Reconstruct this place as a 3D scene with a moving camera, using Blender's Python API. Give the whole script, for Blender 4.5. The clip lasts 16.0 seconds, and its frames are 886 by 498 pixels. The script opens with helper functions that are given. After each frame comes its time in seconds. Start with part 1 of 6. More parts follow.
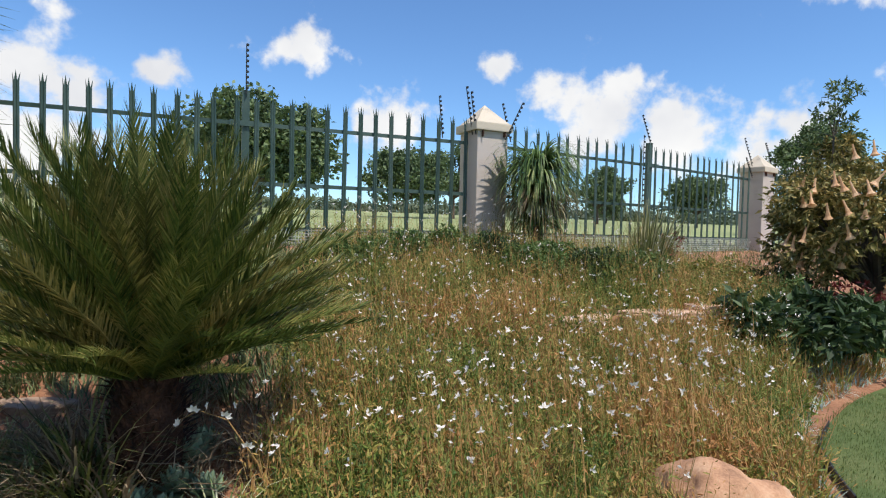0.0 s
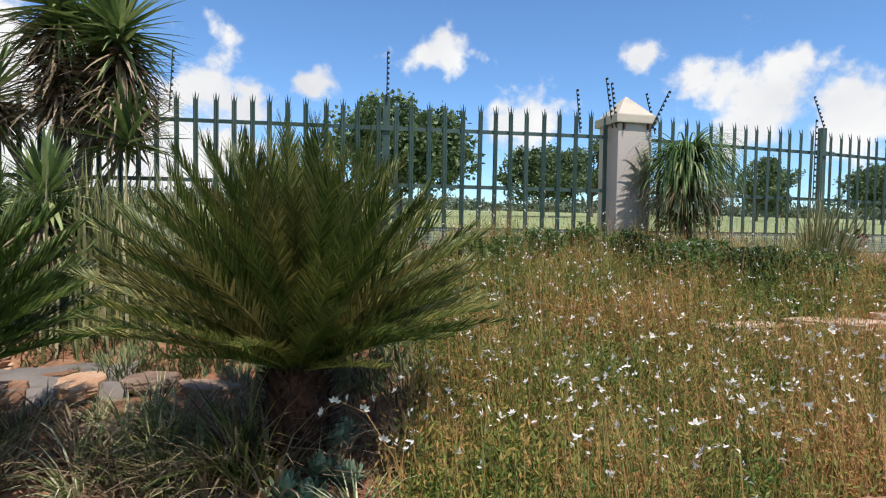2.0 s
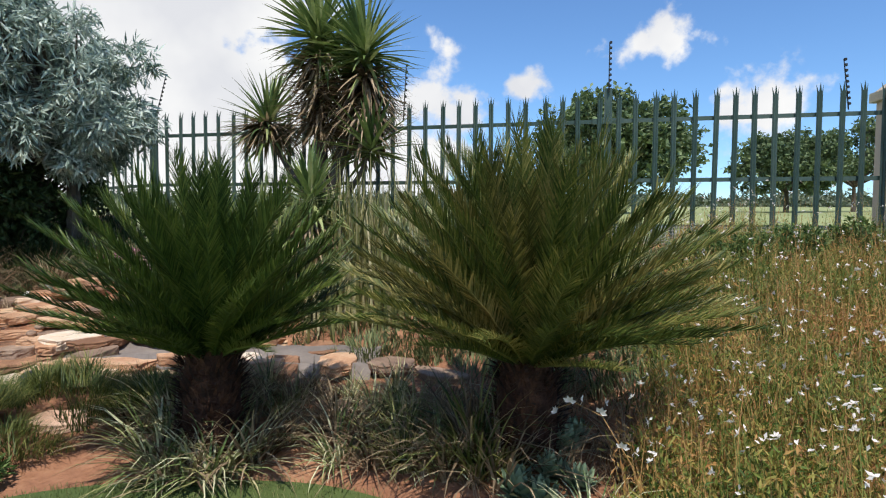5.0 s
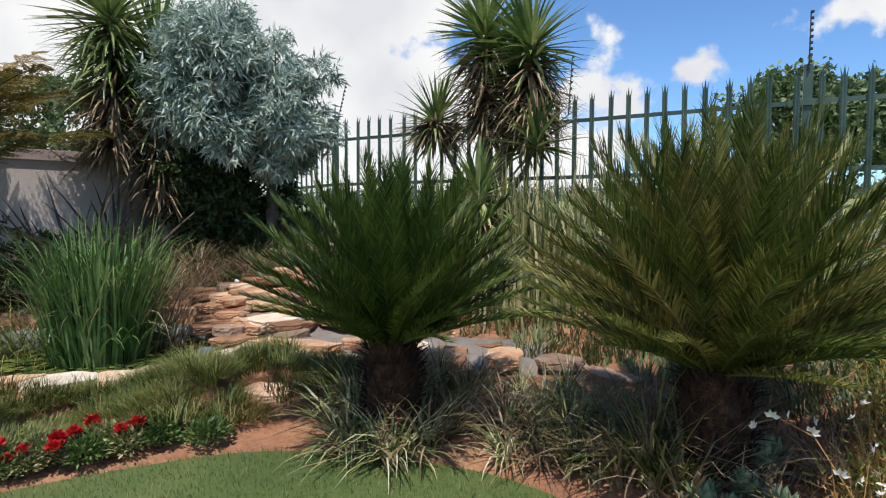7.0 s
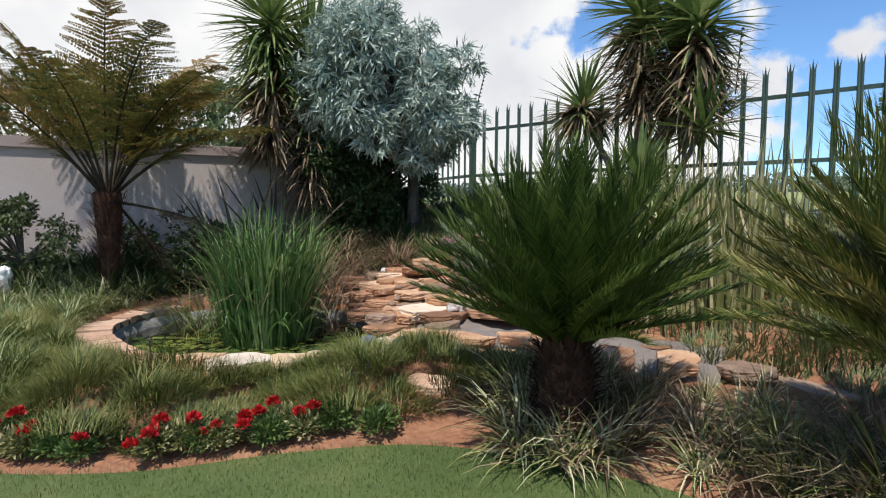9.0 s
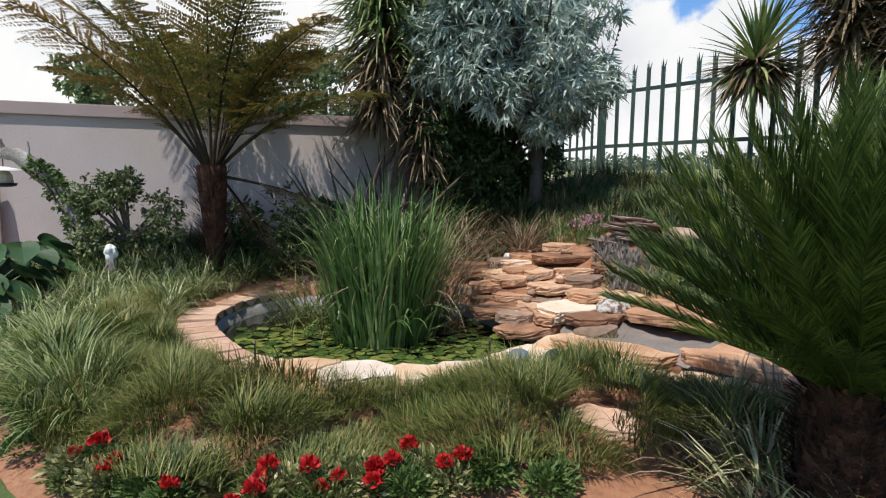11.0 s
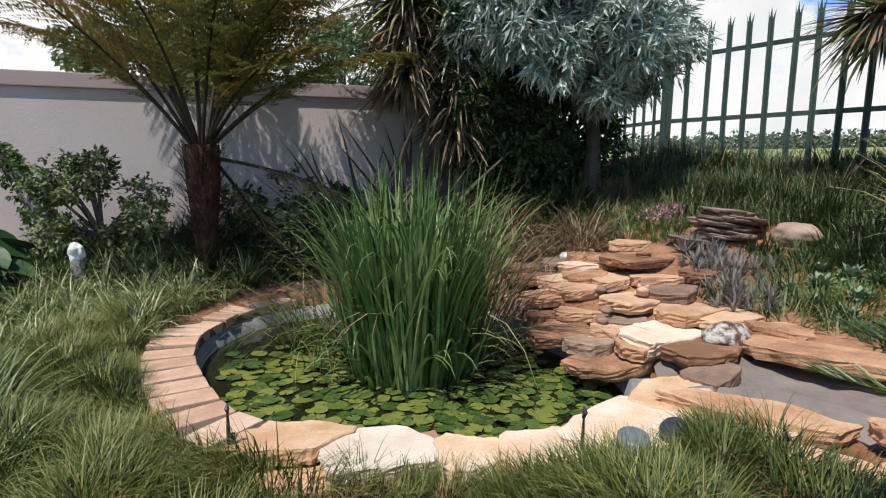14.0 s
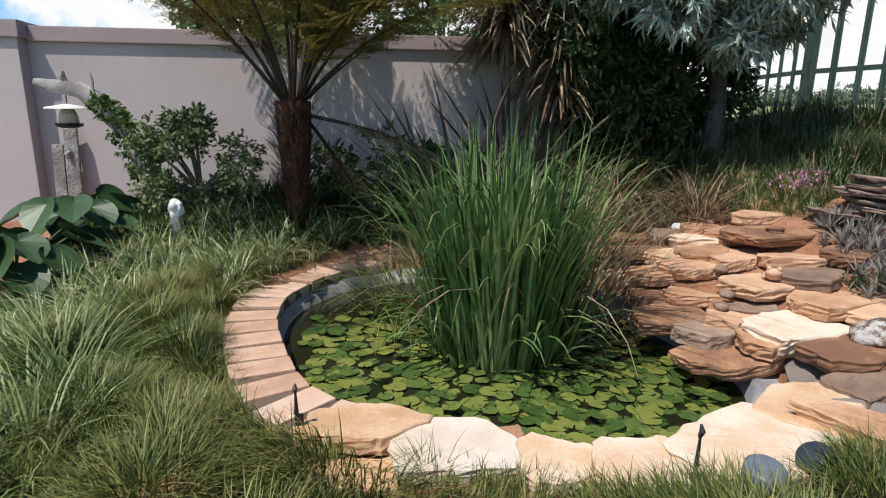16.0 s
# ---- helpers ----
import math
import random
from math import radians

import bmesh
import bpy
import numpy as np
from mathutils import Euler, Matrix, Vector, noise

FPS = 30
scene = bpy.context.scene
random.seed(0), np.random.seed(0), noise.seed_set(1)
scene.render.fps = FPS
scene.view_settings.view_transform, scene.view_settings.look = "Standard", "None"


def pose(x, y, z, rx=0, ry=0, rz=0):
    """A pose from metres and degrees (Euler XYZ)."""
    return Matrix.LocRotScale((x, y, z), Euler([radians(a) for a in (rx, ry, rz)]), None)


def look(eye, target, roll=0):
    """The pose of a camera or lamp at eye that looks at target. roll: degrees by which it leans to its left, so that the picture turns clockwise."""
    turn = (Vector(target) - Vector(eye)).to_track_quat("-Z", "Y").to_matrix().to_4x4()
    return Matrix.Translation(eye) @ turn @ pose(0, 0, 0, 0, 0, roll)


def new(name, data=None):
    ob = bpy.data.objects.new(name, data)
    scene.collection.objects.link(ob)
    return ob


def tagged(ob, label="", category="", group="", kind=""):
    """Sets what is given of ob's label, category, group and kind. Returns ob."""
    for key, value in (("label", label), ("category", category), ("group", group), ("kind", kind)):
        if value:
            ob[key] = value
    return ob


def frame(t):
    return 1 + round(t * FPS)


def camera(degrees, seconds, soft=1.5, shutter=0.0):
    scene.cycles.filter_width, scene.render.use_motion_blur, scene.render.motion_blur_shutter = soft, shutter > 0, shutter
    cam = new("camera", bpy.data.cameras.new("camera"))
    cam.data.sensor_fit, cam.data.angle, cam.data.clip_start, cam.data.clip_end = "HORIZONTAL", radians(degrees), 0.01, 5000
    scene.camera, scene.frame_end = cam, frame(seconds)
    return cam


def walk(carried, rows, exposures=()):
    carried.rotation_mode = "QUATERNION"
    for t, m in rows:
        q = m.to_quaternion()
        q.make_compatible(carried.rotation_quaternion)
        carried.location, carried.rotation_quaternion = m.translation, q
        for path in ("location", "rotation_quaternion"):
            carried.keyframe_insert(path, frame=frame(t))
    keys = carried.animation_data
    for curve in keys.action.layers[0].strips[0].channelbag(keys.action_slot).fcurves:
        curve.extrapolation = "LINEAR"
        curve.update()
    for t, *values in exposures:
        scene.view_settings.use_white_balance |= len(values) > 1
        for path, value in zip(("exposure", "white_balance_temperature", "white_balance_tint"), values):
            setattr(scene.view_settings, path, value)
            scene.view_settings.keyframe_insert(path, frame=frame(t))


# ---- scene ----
cam = camera(76.5, 16.0, 1.15)
METRES, EYE, TILT, LEAN, TURN = 3.5, 1.5, 0.0, 0.0, 0.0
ROWS = [
    (0.0, 0.0, 0.0, 0.0, 0.05, -1.99, -1.39),
    (0.5, 0.0031, 0.0074, -0.0005, 2.98, -2.01, -1.28),
    (1.0, 0.0058, 0.015, -0.0014, 6.38, -2.08, -1.16),
    (1.5, 0.0042, 0.0186, -0.001, 10.15, -2.19, -1.04),
    (2.0, 0.0005, 0.0202, -0.0015, 13.8, -2.33, -0.97),
    (2.5, -0.0052, 0.021, -0.0015, 17.1, -2.44, -0.88),
    (3.0, -0.01, 0.0219, -0.0022, 20.48, -2.53, -0.76),
    (3.5, -0.0161, 0.0232, -0.0027, 23.92, -2.58, -0.68),
    (4.0, -0.0213, 0.0241, -0.0041, 27.46, -2.59, -0.57),
    (6.5, -0.0535, 0.0053, -0.008, 46.92, -3.03, -0.28),
    (7.0, -0.0566, -0.0004, -0.0071, 50.79, -3.2, -0.23),
    (7.5, -0.0619, -0.0066, -0.0082, 54.26, -3.33, -0.2),
    (8.0, -0.0731, -0.0137, -0.0104, 57.28, -3.47, -0.19),
    (8.5, -0.1082, -0.0279, -0.0113, 59.87, -3.72, -0.22),
    (9.0, -0.1636, -0.0493, -0.0153, 62.76, -3.98, -0.31),
    (9.5, -0.2354, -0.0493, -0.0199, 65.63, -4.63, -0.35),
    (10.0, -0.3204, -0.051, -0.0132, 68.67, -5.17, -0.37),
    (12.5, -0.6965, -0.047, -0.0153, 73.04, -7.31, -0.49),
    (13.0, -0.7555, -0.0339, -0.0127, 72.99, -7.56, -0.48),
    (13.5, -0.8117, -0.0112, -0.0079, 73.2, -7.96, -0.44),
    (14.0, -0.8429, 0.0082, -0.0099, 73.99, -8.45, -0.41),
    (14.5, -0.885, 0.0213, -0.0116, 74.89, -9.04, -0.46),
    (15.0, -0.916, 0.0311, -0.01, 76.54, -10.21, -0.48),
    (15.5, -0.9297, 0.0364, -0.007, 79.35, -11.66, -0.5),
    (16.0, -0.934, 0.0387, -0.0058, 83.95, -12.85, -0.54),
]

EXPOSURE = [(0.0, 0.0), (16.0, 0.0)]
walk(cam, [(t, pose(0, 0, EYE, TILT, LEAN, TURN) @ pose(METRES * x, METRES * y, METRES * z, 90 + pitch, roll, yaw)) for t, x, y, z, yaw, pitch, roll in ROWS], EXPOSURE)

# ---- light: a sun near its summer height behind the walker, blue sky with white cumulus ----
SUN = Vector((0.30, -0.33, 0.90)).normalized()
sun_data = bpy.data.lights.new("sun", "SUN")
sun_data.energy, sun_data.angle, sun_data.color = 5.0, radians(0.6), (1.0, 0.95, 0.87)
sun = new("sun", sun_data)
sun.matrix_world = look(SUN * 60, (0, 0, 0))

world = bpy.data.worlds.new("sky")
world.use_nodes = True
scene.world = world
wn, wl = world.node_tree.nodes, world.node_tree.links
wn.clear()
sky = wn.new("ShaderNodeTexSky")
sky.sky_type, sky.sun_disc = "NISHITA", False
sky.sun_elevation, sky.sun_rotation = math.asin(SUN.z), math.atan2(SUN.x, SUN.y)
sky.air_density, sky.dust_density, sky.ozone_density = 1.0, 0.0, 3.0
coords = wn.new("ShaderNodeTexCoord")


def wmath(op, a, b=None, c=None):
    n = wn.new("ShaderNodeMath")
    n.operation = op
    for k, v in enumerate((a, b, c)):
        if v is None:
            continue
        if isinstance(v, (int, float)):
            n.inputs[k].default_value = v
        else:
            wl.new(v, n.inputs[k])
    return n.outputs[0]


def wnoise(scale, detail, rough):
    n = wn.new("ShaderNodeTexNoise")
    n.inputs["Scale"].default_value, n.inputs["Detail"].default_value, n.inputs["Roughness"].default_value = scale, detail, rough
    wl.new(coords.outputs["Generated"], n.inputs["Vector"])
    return n.outputs["Fac"]


# cumulus banks: heading to the left of north, height (degrees), half width, weight
# small cumulus to the north
CLOUDS = [
    (14.0, 16.8, 3.4, 0.7), (26.7, 13.4, 2.2, 0.95), (-5.5, 16, 2.4, 0.85), (-14, 11.5, 5.6, 1.0), (-10, 13.5, 3, 0.9), (-22.5, 8.5, 4.5, 0.9), (-36, 21.5, 4, 0.9), (37, 12, 6, 0.85),
    (5.4, 10, 4, 0.8), (-30, 8, 5, 0.7),
]
# the bank of cloud to the west and all round
CLOUDS += [
    (47, 12, 7, 1.2), (56, 10, 11, 1.4), (53, 20, 6, 1.0), (66, 26, 9, 1.4), (72, 14, 16, 1.6), (88, 20, 16, 1.6), (104, 14, 18, 1.5), (118, 22, 18, 1.2),
    (50, 30, 7, 0.9), (80, 38, 12, 1.2), (39, 5, 7, 1.4), (75, 5, 16, 1.5), (60, 4, 12, 1.5), (48, 6, 9, 1.6), (92, 6, 16, 1.4), (64, 17, 12, 1.5), (150, 25, 16, 0.9),
    (200, 20, 18, 0.9), (250, 30, 16, 0.9), (300, 20, 14, 0.8),
]
cover = None
for heading, up, wide, weight in CLOUDS:
    a, b = radians(heading), radians(up)
    dot = wn.new("ShaderNodeVectorMath")
    dot.operation = "DISTANCE"
    squash = wn.new("ShaderNodeVectorMath")
    squash.operation = "MULTIPLY"
    squash.inputs[1].default_value = (1, 1, 1.35)
    wl.new(coords.outputs["Generated"], squash.inputs[0])
    wl.new(squash.outputs[0], dot.inputs[0])
    dot.inputs[1].default_value = (-math.sin(a) * math.cos(b), math.cos(a) * math.cos(b), math.sin(b) * 1.35)
    near = wmath("MULTIPLY", wmath("SUBTRACT", 1.0, wmath("DIVIDE", dot.outputs["Value"], radians(wide) * 1.3)), weight)
    cover = near if cover is None else wmath("MAXIMUM", cover, near)
billow = wmath("MULTIPLY_ADD", wnoise(15.0, 7.0, 0.55), 2.6, -1.32)
shape = wmath("ADD", wmath("MAXIMUM", cover, -0.6), billow)
mask = wn.new("ShaderNodeMapRange")
mask.interpolation_type = "SMOOTHSTEP"
mask.inputs["From Min"].default_value, mask.inputs["From Max"].default_value = 0.10, 0.62
wl.new(shape, mask.inputs["Value"])
shade = wn.new("ShaderNodeValToRGB")
shade.color_ramp.elements[0].color, shade.color_ramp.elements[1].color = (5.6, 5.7, 6.0, 1), (7.2, 7.2, 7.15, 1)
shade.color_ramp.elements[0].position, shade.color_ramp.elements[1].position = 0.35, 0.6
wl.new(wnoise(5.0, 4.0, 0.5), shade.inputs["Fac"])
blue = wn.new("ShaderNodeMix")
blue.data_type, blue.blend_type = "RGBA", "MULTIPLY"
blue.inputs["Factor"].default_value = 1.0
wl.new(sky.outputs[0], blue.inputs[6])
blue.inputs[7].default_value = (0.80, 1.04, 1.27, 1)
mixed = wn.new("ShaderNodeMix")
mixed.data_type = "RGBA"
wl.new(mask.outputs[0], mixed.inputs["Factor"])
wl.new(blue.outputs[2], mixed.inputs[6])
wl.new(shade.outputs["Color"], mixed.inputs[7])
back = wn.new("ShaderNodeBackground")
back.inputs["Strength"].default_value = 0.138
wl.new(mixed.outputs[2], back.inputs["Color"])
wout = wn.new("ShaderNodeOutputWorld")
wl.new(back.outputs[0], wout.inputs["Surface"])


# ---- materials ----
def material(name, colours, rough=0.6, scale=6.0, bump=0.15, metal=0.0, vary=0.0, pieces=0.0, thin=0.0, spread=0.5, fine=9.0, bump_depth=0.01, spec=0.4):
    """A surface: a ramp of colours driven by coarse and fine noise, by object (pieces) and by loose part (vary)."""
    m = bpy.data.materials.new(name)
    m.use_nodes = True
    n, l = m.node_tree.nodes, m.node_tree.links
    n.clear()
    out = n.new("ShaderNodeOutputMaterial")
    bsdf = n.new("ShaderNodeBsdfPrincipled")
    bsdf.inputs["Roughness"].default_value, bsdf.inputs["Metallic"].default_value = rough, metal
    bsdf.inputs["Specular IOR Level"].default_value = spec
    tc = n.new("ShaderNodeTexCoord")
    coarse, grain = n.new("ShaderNodeTexNoise"), n.new("ShaderNodeTexNoise")
    for node, sc, det in ((coarse, scale, 3.0), (grain, scale * fine, 5.0)):
        node.inputs["Scale"].default_value, node.inputs["Detail"].default_value = sc, det
        l.new(tc.outputs["Object"], node.inputs["Vector"])

    def mth(op, a, b, c=0.0):
        q = n.new("ShaderNodeMath")
        q.operation = op
        for k, v in enumerate((a, b, c)):
            if isinstance(v, (int, float)):
                q.inputs[k].default_value = v
            else:
                l.new(v, q.inputs[k])
        return q.outputs[0]

    f = mth("MULTIPLY_ADD", coarse.outputs["Fac"], spread * 2, 0.5 - spread)
    f = mth("ADD", f, mth("MULTIPLY_ADD", grain.outputs["Fac"], spread, -spread / 2))
    if vary:
        g = n.new("ShaderNodeNewGeometry")
        f = mth("ADD", f, mth("MULTIPLY_ADD", g.outputs["Random Per Island"], vary, -vary / 2))
    if pieces:
        o = n.new("ShaderNodeObjectInfo")
        f = mth("ADD", f, mth("MULTIPLY_ADD", o.outputs["Random"], pieces, -pieces / 2))
    ramp = n.new("ShaderNodeValToRGB")
    while len(ramp.color_ramp.elements) < len(colours):
        ramp.color_ramp.elements.new(0.5)
    for k, c in enumerate(colours):
        ramp.color_ramp.elements[k].position = 0.15 + 0.7 * k / max(1, len(colours) - 1)
        ramp.color_ramp.elements[k].color = (*c, 1)
    l.new(f, ramp.inputs["Fac"])
    l.new(ramp.outputs["Color"], bsdf.inputs["Base Color"])
    if bump:
        b = n.new("ShaderNodeBump")
        b.inputs["Strength"].default_value, b.inputs["Distance"].default_value = bump, bump_depth
        l.new(mth("ADD", grain.outputs["Fac"], coarse.outputs["Fac"]), b.inputs["Height"])
        l.new(b.outputs[0], bsdf.inputs["Normal"])
    last = bsdf.outputs[0]
    if thin:
        t = n.new("ShaderNodeBsdfTranslucent")
        l.new(ramp.outputs["Color"], t.inputs["Color"])
        mx = n.new("ShaderNodeMixShader")
        mx.inputs[0].default_value = thin
        l.new(last, mx.inputs[1])
        l.new(t.outputs[0], mx.inputs[2])
        last = mx.outputs[0]
    l.new(last, out.inputs["Surface"])
    return m


soil = material("red_soil", [(0.13, 0.055, 0.03), (0.28, 0.13, 0.07), (0.42, 0.23, 0.13)], 0.95, 1.6, 0.8, fine=14, bump_depth=0.03)
field = material("dry_field_grass", [(0.16, 0.19, 0.07), (0.25, 0.28, 0.11), (0.36, 0.36, 0.17)], 0.95, 0.05, 0.3, fine=60)
turf = material("turf", [(0.045, 0.07, 0.018), (0.075, 0.11, 0.028), (0.14, 0.15, 0.05)], 0.9, 1.2, 0.6, fine=40)
lawn_blade = material("lawn_blade", [(0.065, 0.10, 0.02), (0.115, 0.16, 0.036), (0.25, 0.25, 0.10)], 0.6, 0.8, 0, vary=0.8, thin=0.3)
steel = material("green_painted_steel", [(0.03, 0.058, 0.049), (0.048, 0.082, 0.068), (0.074, 0.109, 0.092)], 0.42, 3, 0.08, pieces=0.4, metal=0.1)
wire = material("galvanised_wire", [(0.42, 0.44, 0.40), (0.6, 0.6, 0.55)], 0.5, 10, 0, metal=0.5)
black = material("black_plastic", [(0.012, 0.012, 0.013), (0.03, 0.03, 0.03)], 0.5, 20, 0.05)
plaster = material("pinkish_grey_plaster", [(0.40, 0.34, 0.325), (0.48, 0.415, 0.40), (0.54, 0.47, 0.455)], 0.9, 1.1, 0.35, fine=40, spread=0.35)
wall_trim = material("mauve_plaster_coping", [(0.31, 0.24, 0.23), (0.39, 0.31, 0.30)], 0.85, 2.0, 0.3, fine=30)
pillar_mat = material("pillar_plaster", [(0.47, 0.40, 0.35), (0.56, 0.48, 0.43)], 0.9, 1.5, 0.3, fine=30)
cap_mat = material("pillar_cap_plaster", [(0.40, 0.34, 0.27), (0.56, 0.48, 0.38), (0.6, 0.53, 0.43)], 0.85, 3.0, 0.3, fine=20)
brick_mat = material("coping_brick", [(0.42, 0.25, 0.165), (0.56, 0.36, 0.25), (0.64, 0.46, 0.34)], 0.85, 7.0, 0.5, pieces=0.5, bump_depth=0.006)
mortar = material("mortar", [(0.10, 0.065, 0.045), (0.19, 0.13, 0.095)], 0.95, 12, 0.5)
pale_stone = material("pale_sandstone", [(0.52, 0.40, 0.28), (0.64, 0.53, 0.42), (0.7, 0.62, 0.52)], 0.9, 5.0, 0.22, bump_depth=0.006, fine=14)
cream = material("cream_sandstone", [(0.5, 0.29, 0.15), (0.64, 0.44, 0.28), (0.72, 0.6, 0.47)], 0.9, 5.0, 0.22, pieces=0.7, bump_depth=0.006, fine=14)
ochre = material("ochre_sandstone", [(0.2, 0.1, 0.055), (0.46, 0.25, 0.14), (0.62, 0.41, 0.26)], 0.9, 6.0, 0.3, pieces=0.8, bump_depth=0.008, fine=12)
grey_rock = material("grey_brown_rock", [(0.15, 0.095, 0.066), (0.27, 0.18, 0.125), (0.39, 0.285, 0.21)], 0.9, 7, 0.35, pieces=0.5, bump_depth=0.01, fine=12)
layer_rock = material("dark_layered_rock", [(0.11, 0.065, 0.05), (0.23, 0.155, 0.12), (0.34, 0.25, 0.2)], 0.9, 9, 0.5, pieces=0.6, bump_depth=0.012)
cement = material("grey_cement", [(0.15, 0.125, 0.108), (0.26, 0.222, 0.195)], 0.85, 4, 0.5)
liner = material("dark_pond_render", [(0.15, 0.145, 0.15), (0.29, 0.28, 0.285), (0.42, 0.40, 0.39)], 0.6, 4, 0.3)
water = material("pond_water", [(0.012, 0.014, 0.006), (0.02, 0.022, 0.01)], 0.04, 3, 0.04, spec=0.5)
quartz = material("mottled_white_rock", [(0.10, 0.055, 0.035), (0.2, 0.12, 0.08), (0.66, 0.61, 0.55), (0.76, 0.73, 0.69)], 0.7, 16, 0.9, spread=0.9, bump_depth=0.02)
trunk_mat = material("shaggy_brown_trunk", [(0.02, 0.009, 0.006), (0.075, 0.03, 0.017), (0.19, 0.08, 0.042)], 0.95, 9, 1.0, vary=0.5, bump_depth=0.03)
bark = material("grey_bark", [(0.06, 0.05, 0.04), (0.15, 0.12, 0.095)], 0.95, 6, 0.8, bump_depth=0.02)
cycad_leaf = material("cycad_leaflets", [(0.028, 0.05, 0.009), (0.075, 0.11, 0.022), (0.17, 0.18, 0.04), (0.33, 0.28, 0.09)], 0.42, 3, 0, vary=0.55, thin=0.15, pieces=0.35)
cycad_fresh = material("fresh_cycad_leaflets", [(0.02, 0.042, 0.008), (0.05, 0.088, 0.016), (0.10, 0.145, 0.027), (0.18, 0.21, 0.047)], 0.42, 3, 0, vary=0.55, thin=0.18, pieces=0.35)
cycad_old = material("cycad_old_leaflets", [(0.065, 0.07, 0.016), (0.17, 0.155, 0.042), (0.38, 0.29, 0.10)], 0.5, 3, 0, vary=0.6, thin=0.2, pieces=0.4)
yucca_leaf = material("yucca_blade", [(0.06, 0.105, 0.03), (0.16, 0.225, 0.066), (0.37, 0.41, 0.17)], 0.45, 3, 0, vary=0.7, thin=0.2)
dead_leaf = material("dead_leaf", [(0.088, 0.056, 0.031), (0.237, 0.169, 0.1), (0.413, 0.312, 0.2)], 0.85, 3, 0, vary=0.8, thin=0.2)
silver_leaf = material("silver_leaf", [(0.13, 0.185, 0.15), (0.33, 0.41, 0.35), (0.58, 0.64, 0.56)], 0.6, 2, 0, vary=0.7, thin=0.15)
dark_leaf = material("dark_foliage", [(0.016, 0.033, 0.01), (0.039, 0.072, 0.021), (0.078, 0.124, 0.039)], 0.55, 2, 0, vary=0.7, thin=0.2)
mid_leaf = material("green_foliage", [(0.041, 0.081, 0.02), (0.095, 0.162, 0.041), (0.189, 0.257, 0.074)], 0.5, 2, 0, vary=0.7, thin=0.25)
tree_leaf = material("tree_foliage", [(0.06, 0.095, 0.042), (0.12, 0.175, 0.075), (0.2, 0.255, 0.115)], 0.6, 0.5, 0, vary=0.8, thin=0.2)
stipe_mat = material("dark_fern_stipe", [(0.015, 0.01, 0.006), (0.035, 0.022, 0.012), (0.06, 0.042, 0.02)], 0.7, 4, 0.2)
fern_leaf = material("tree_fern_pinnae", [(0.045, 0.072, 0.02), (0.11, 0.12, 0.03), (0.21, 0.16, 0.04), (0.34, 0.19, 0.05)], 0.6, 0.7, 0, vary=0.4, thin=0.3, pieces=0.45)
reed_leaf = material("reed_blade", [(0.04, 0.095, 0.024), (0.10, 0.195, 0.052), (0.28, 0.37, 0.14)], 0.4, 3, 0, vary=0.7, thin=0.25)
strap_leaf = material("liriope_blade", [(0.10, 0.115, 0.036), (0.26, 0.25, 0.09), (0.54, 0.47, 0.27)], 0.5, 3, 0, vary=0.8, thin=0.2)
variegated = material("variegated_blade", [(0.08, 0.13, 0.036), (0.24, 0.29, 0.10), (0.64, 0.62, 0.39)], 0.45, 3, 0, vary=0.9, thin=0.2)
mondo_leaf = material("mondo_blade", [(0.04, 0.066, 0.011), (0.11, 0.135, 0.027), (0.29, 0.27, 0.085)], 0.55, 1.2, 0, vary=0.8, thin=0.2)
fountain_leaf = material("fountain_grass_blade", [(0.045, 0.085, 0.018), (0.15, 0.21, 0.055), (0.42, 0.46, 0.22)], 0.5, 3, 0, vary=0.8, thin=0.25)
gaura_stem = material("gaura_stem", [(0.11, 0.16, 0.03), (0.22, 0.22, 0.05), (0.36, 0.2, 0.065), (0.44, 0.25, 0.10)], 0.7, 0.9, 0, vary=0.75, spread=0.8, thin=0.15)
gaura_leaf = material("gaura_leaf", [(0.065, 0.12, 0.018), (0.18, 0.225, 0.04), (0.37, 0.295, 0.075), (0.48, 0.24, 0.085)], 0.6, 0.9, 0, vary=0.75, spread=0.8, thin=0.25)
petal = material("white_petal", [(0.76, 0.66, 0.60), (0.84, 0.79, 0.72)], 0.6, 10, 0, thin=0.2)
red_petal = material("red_petal", [(0.35, 0.008, 0.012), (0.6, 0.02, 0.02)], 0.6, 10, 0, vary=0.6, thin=0.2)
peach = material("peach_trumpet", [(0.72, 0.36, 0.16), (0.8, 0.56, 0.36)], 0.6, 6, 0, vary=0.5, thin=0.3)
succulent = material("blue_grey_succulent", [(0.15, 0.22, 0.13), (0.28, 0.36, 0.23)], 0.55, 8, 0.05, vary=0.5)
lily = material("lily_pad", [(0.032, 0.063, 0.014), (0.077, 0.126, 0.032), (0.18, 0.198, 0.045)], 0.25, 5, 0.1, vary=1.0, pieces=0.8)
white_paint = material("white_ceramic", [(0.7, 0.68, 0.64), (0.82, 0.81, 0.78)], 0.5, 8, 0.1)
olive_leaf = material("olive_leaf", [(0.08, 0.085, 0.022), (0.23, 0.21, 0.06), (0.46, 0.34, 0.12)], 0.55, 2, 0, vary=0.8, thin=0.2)
red_leaf = material("dark_red_leaf", [(0.05, 0.008, 0.01), (0.15, 0.02, 0.022), (0.3, 0.06, 0.04)], 0.5, 2, 0, vary=0.7, thin=0.2)
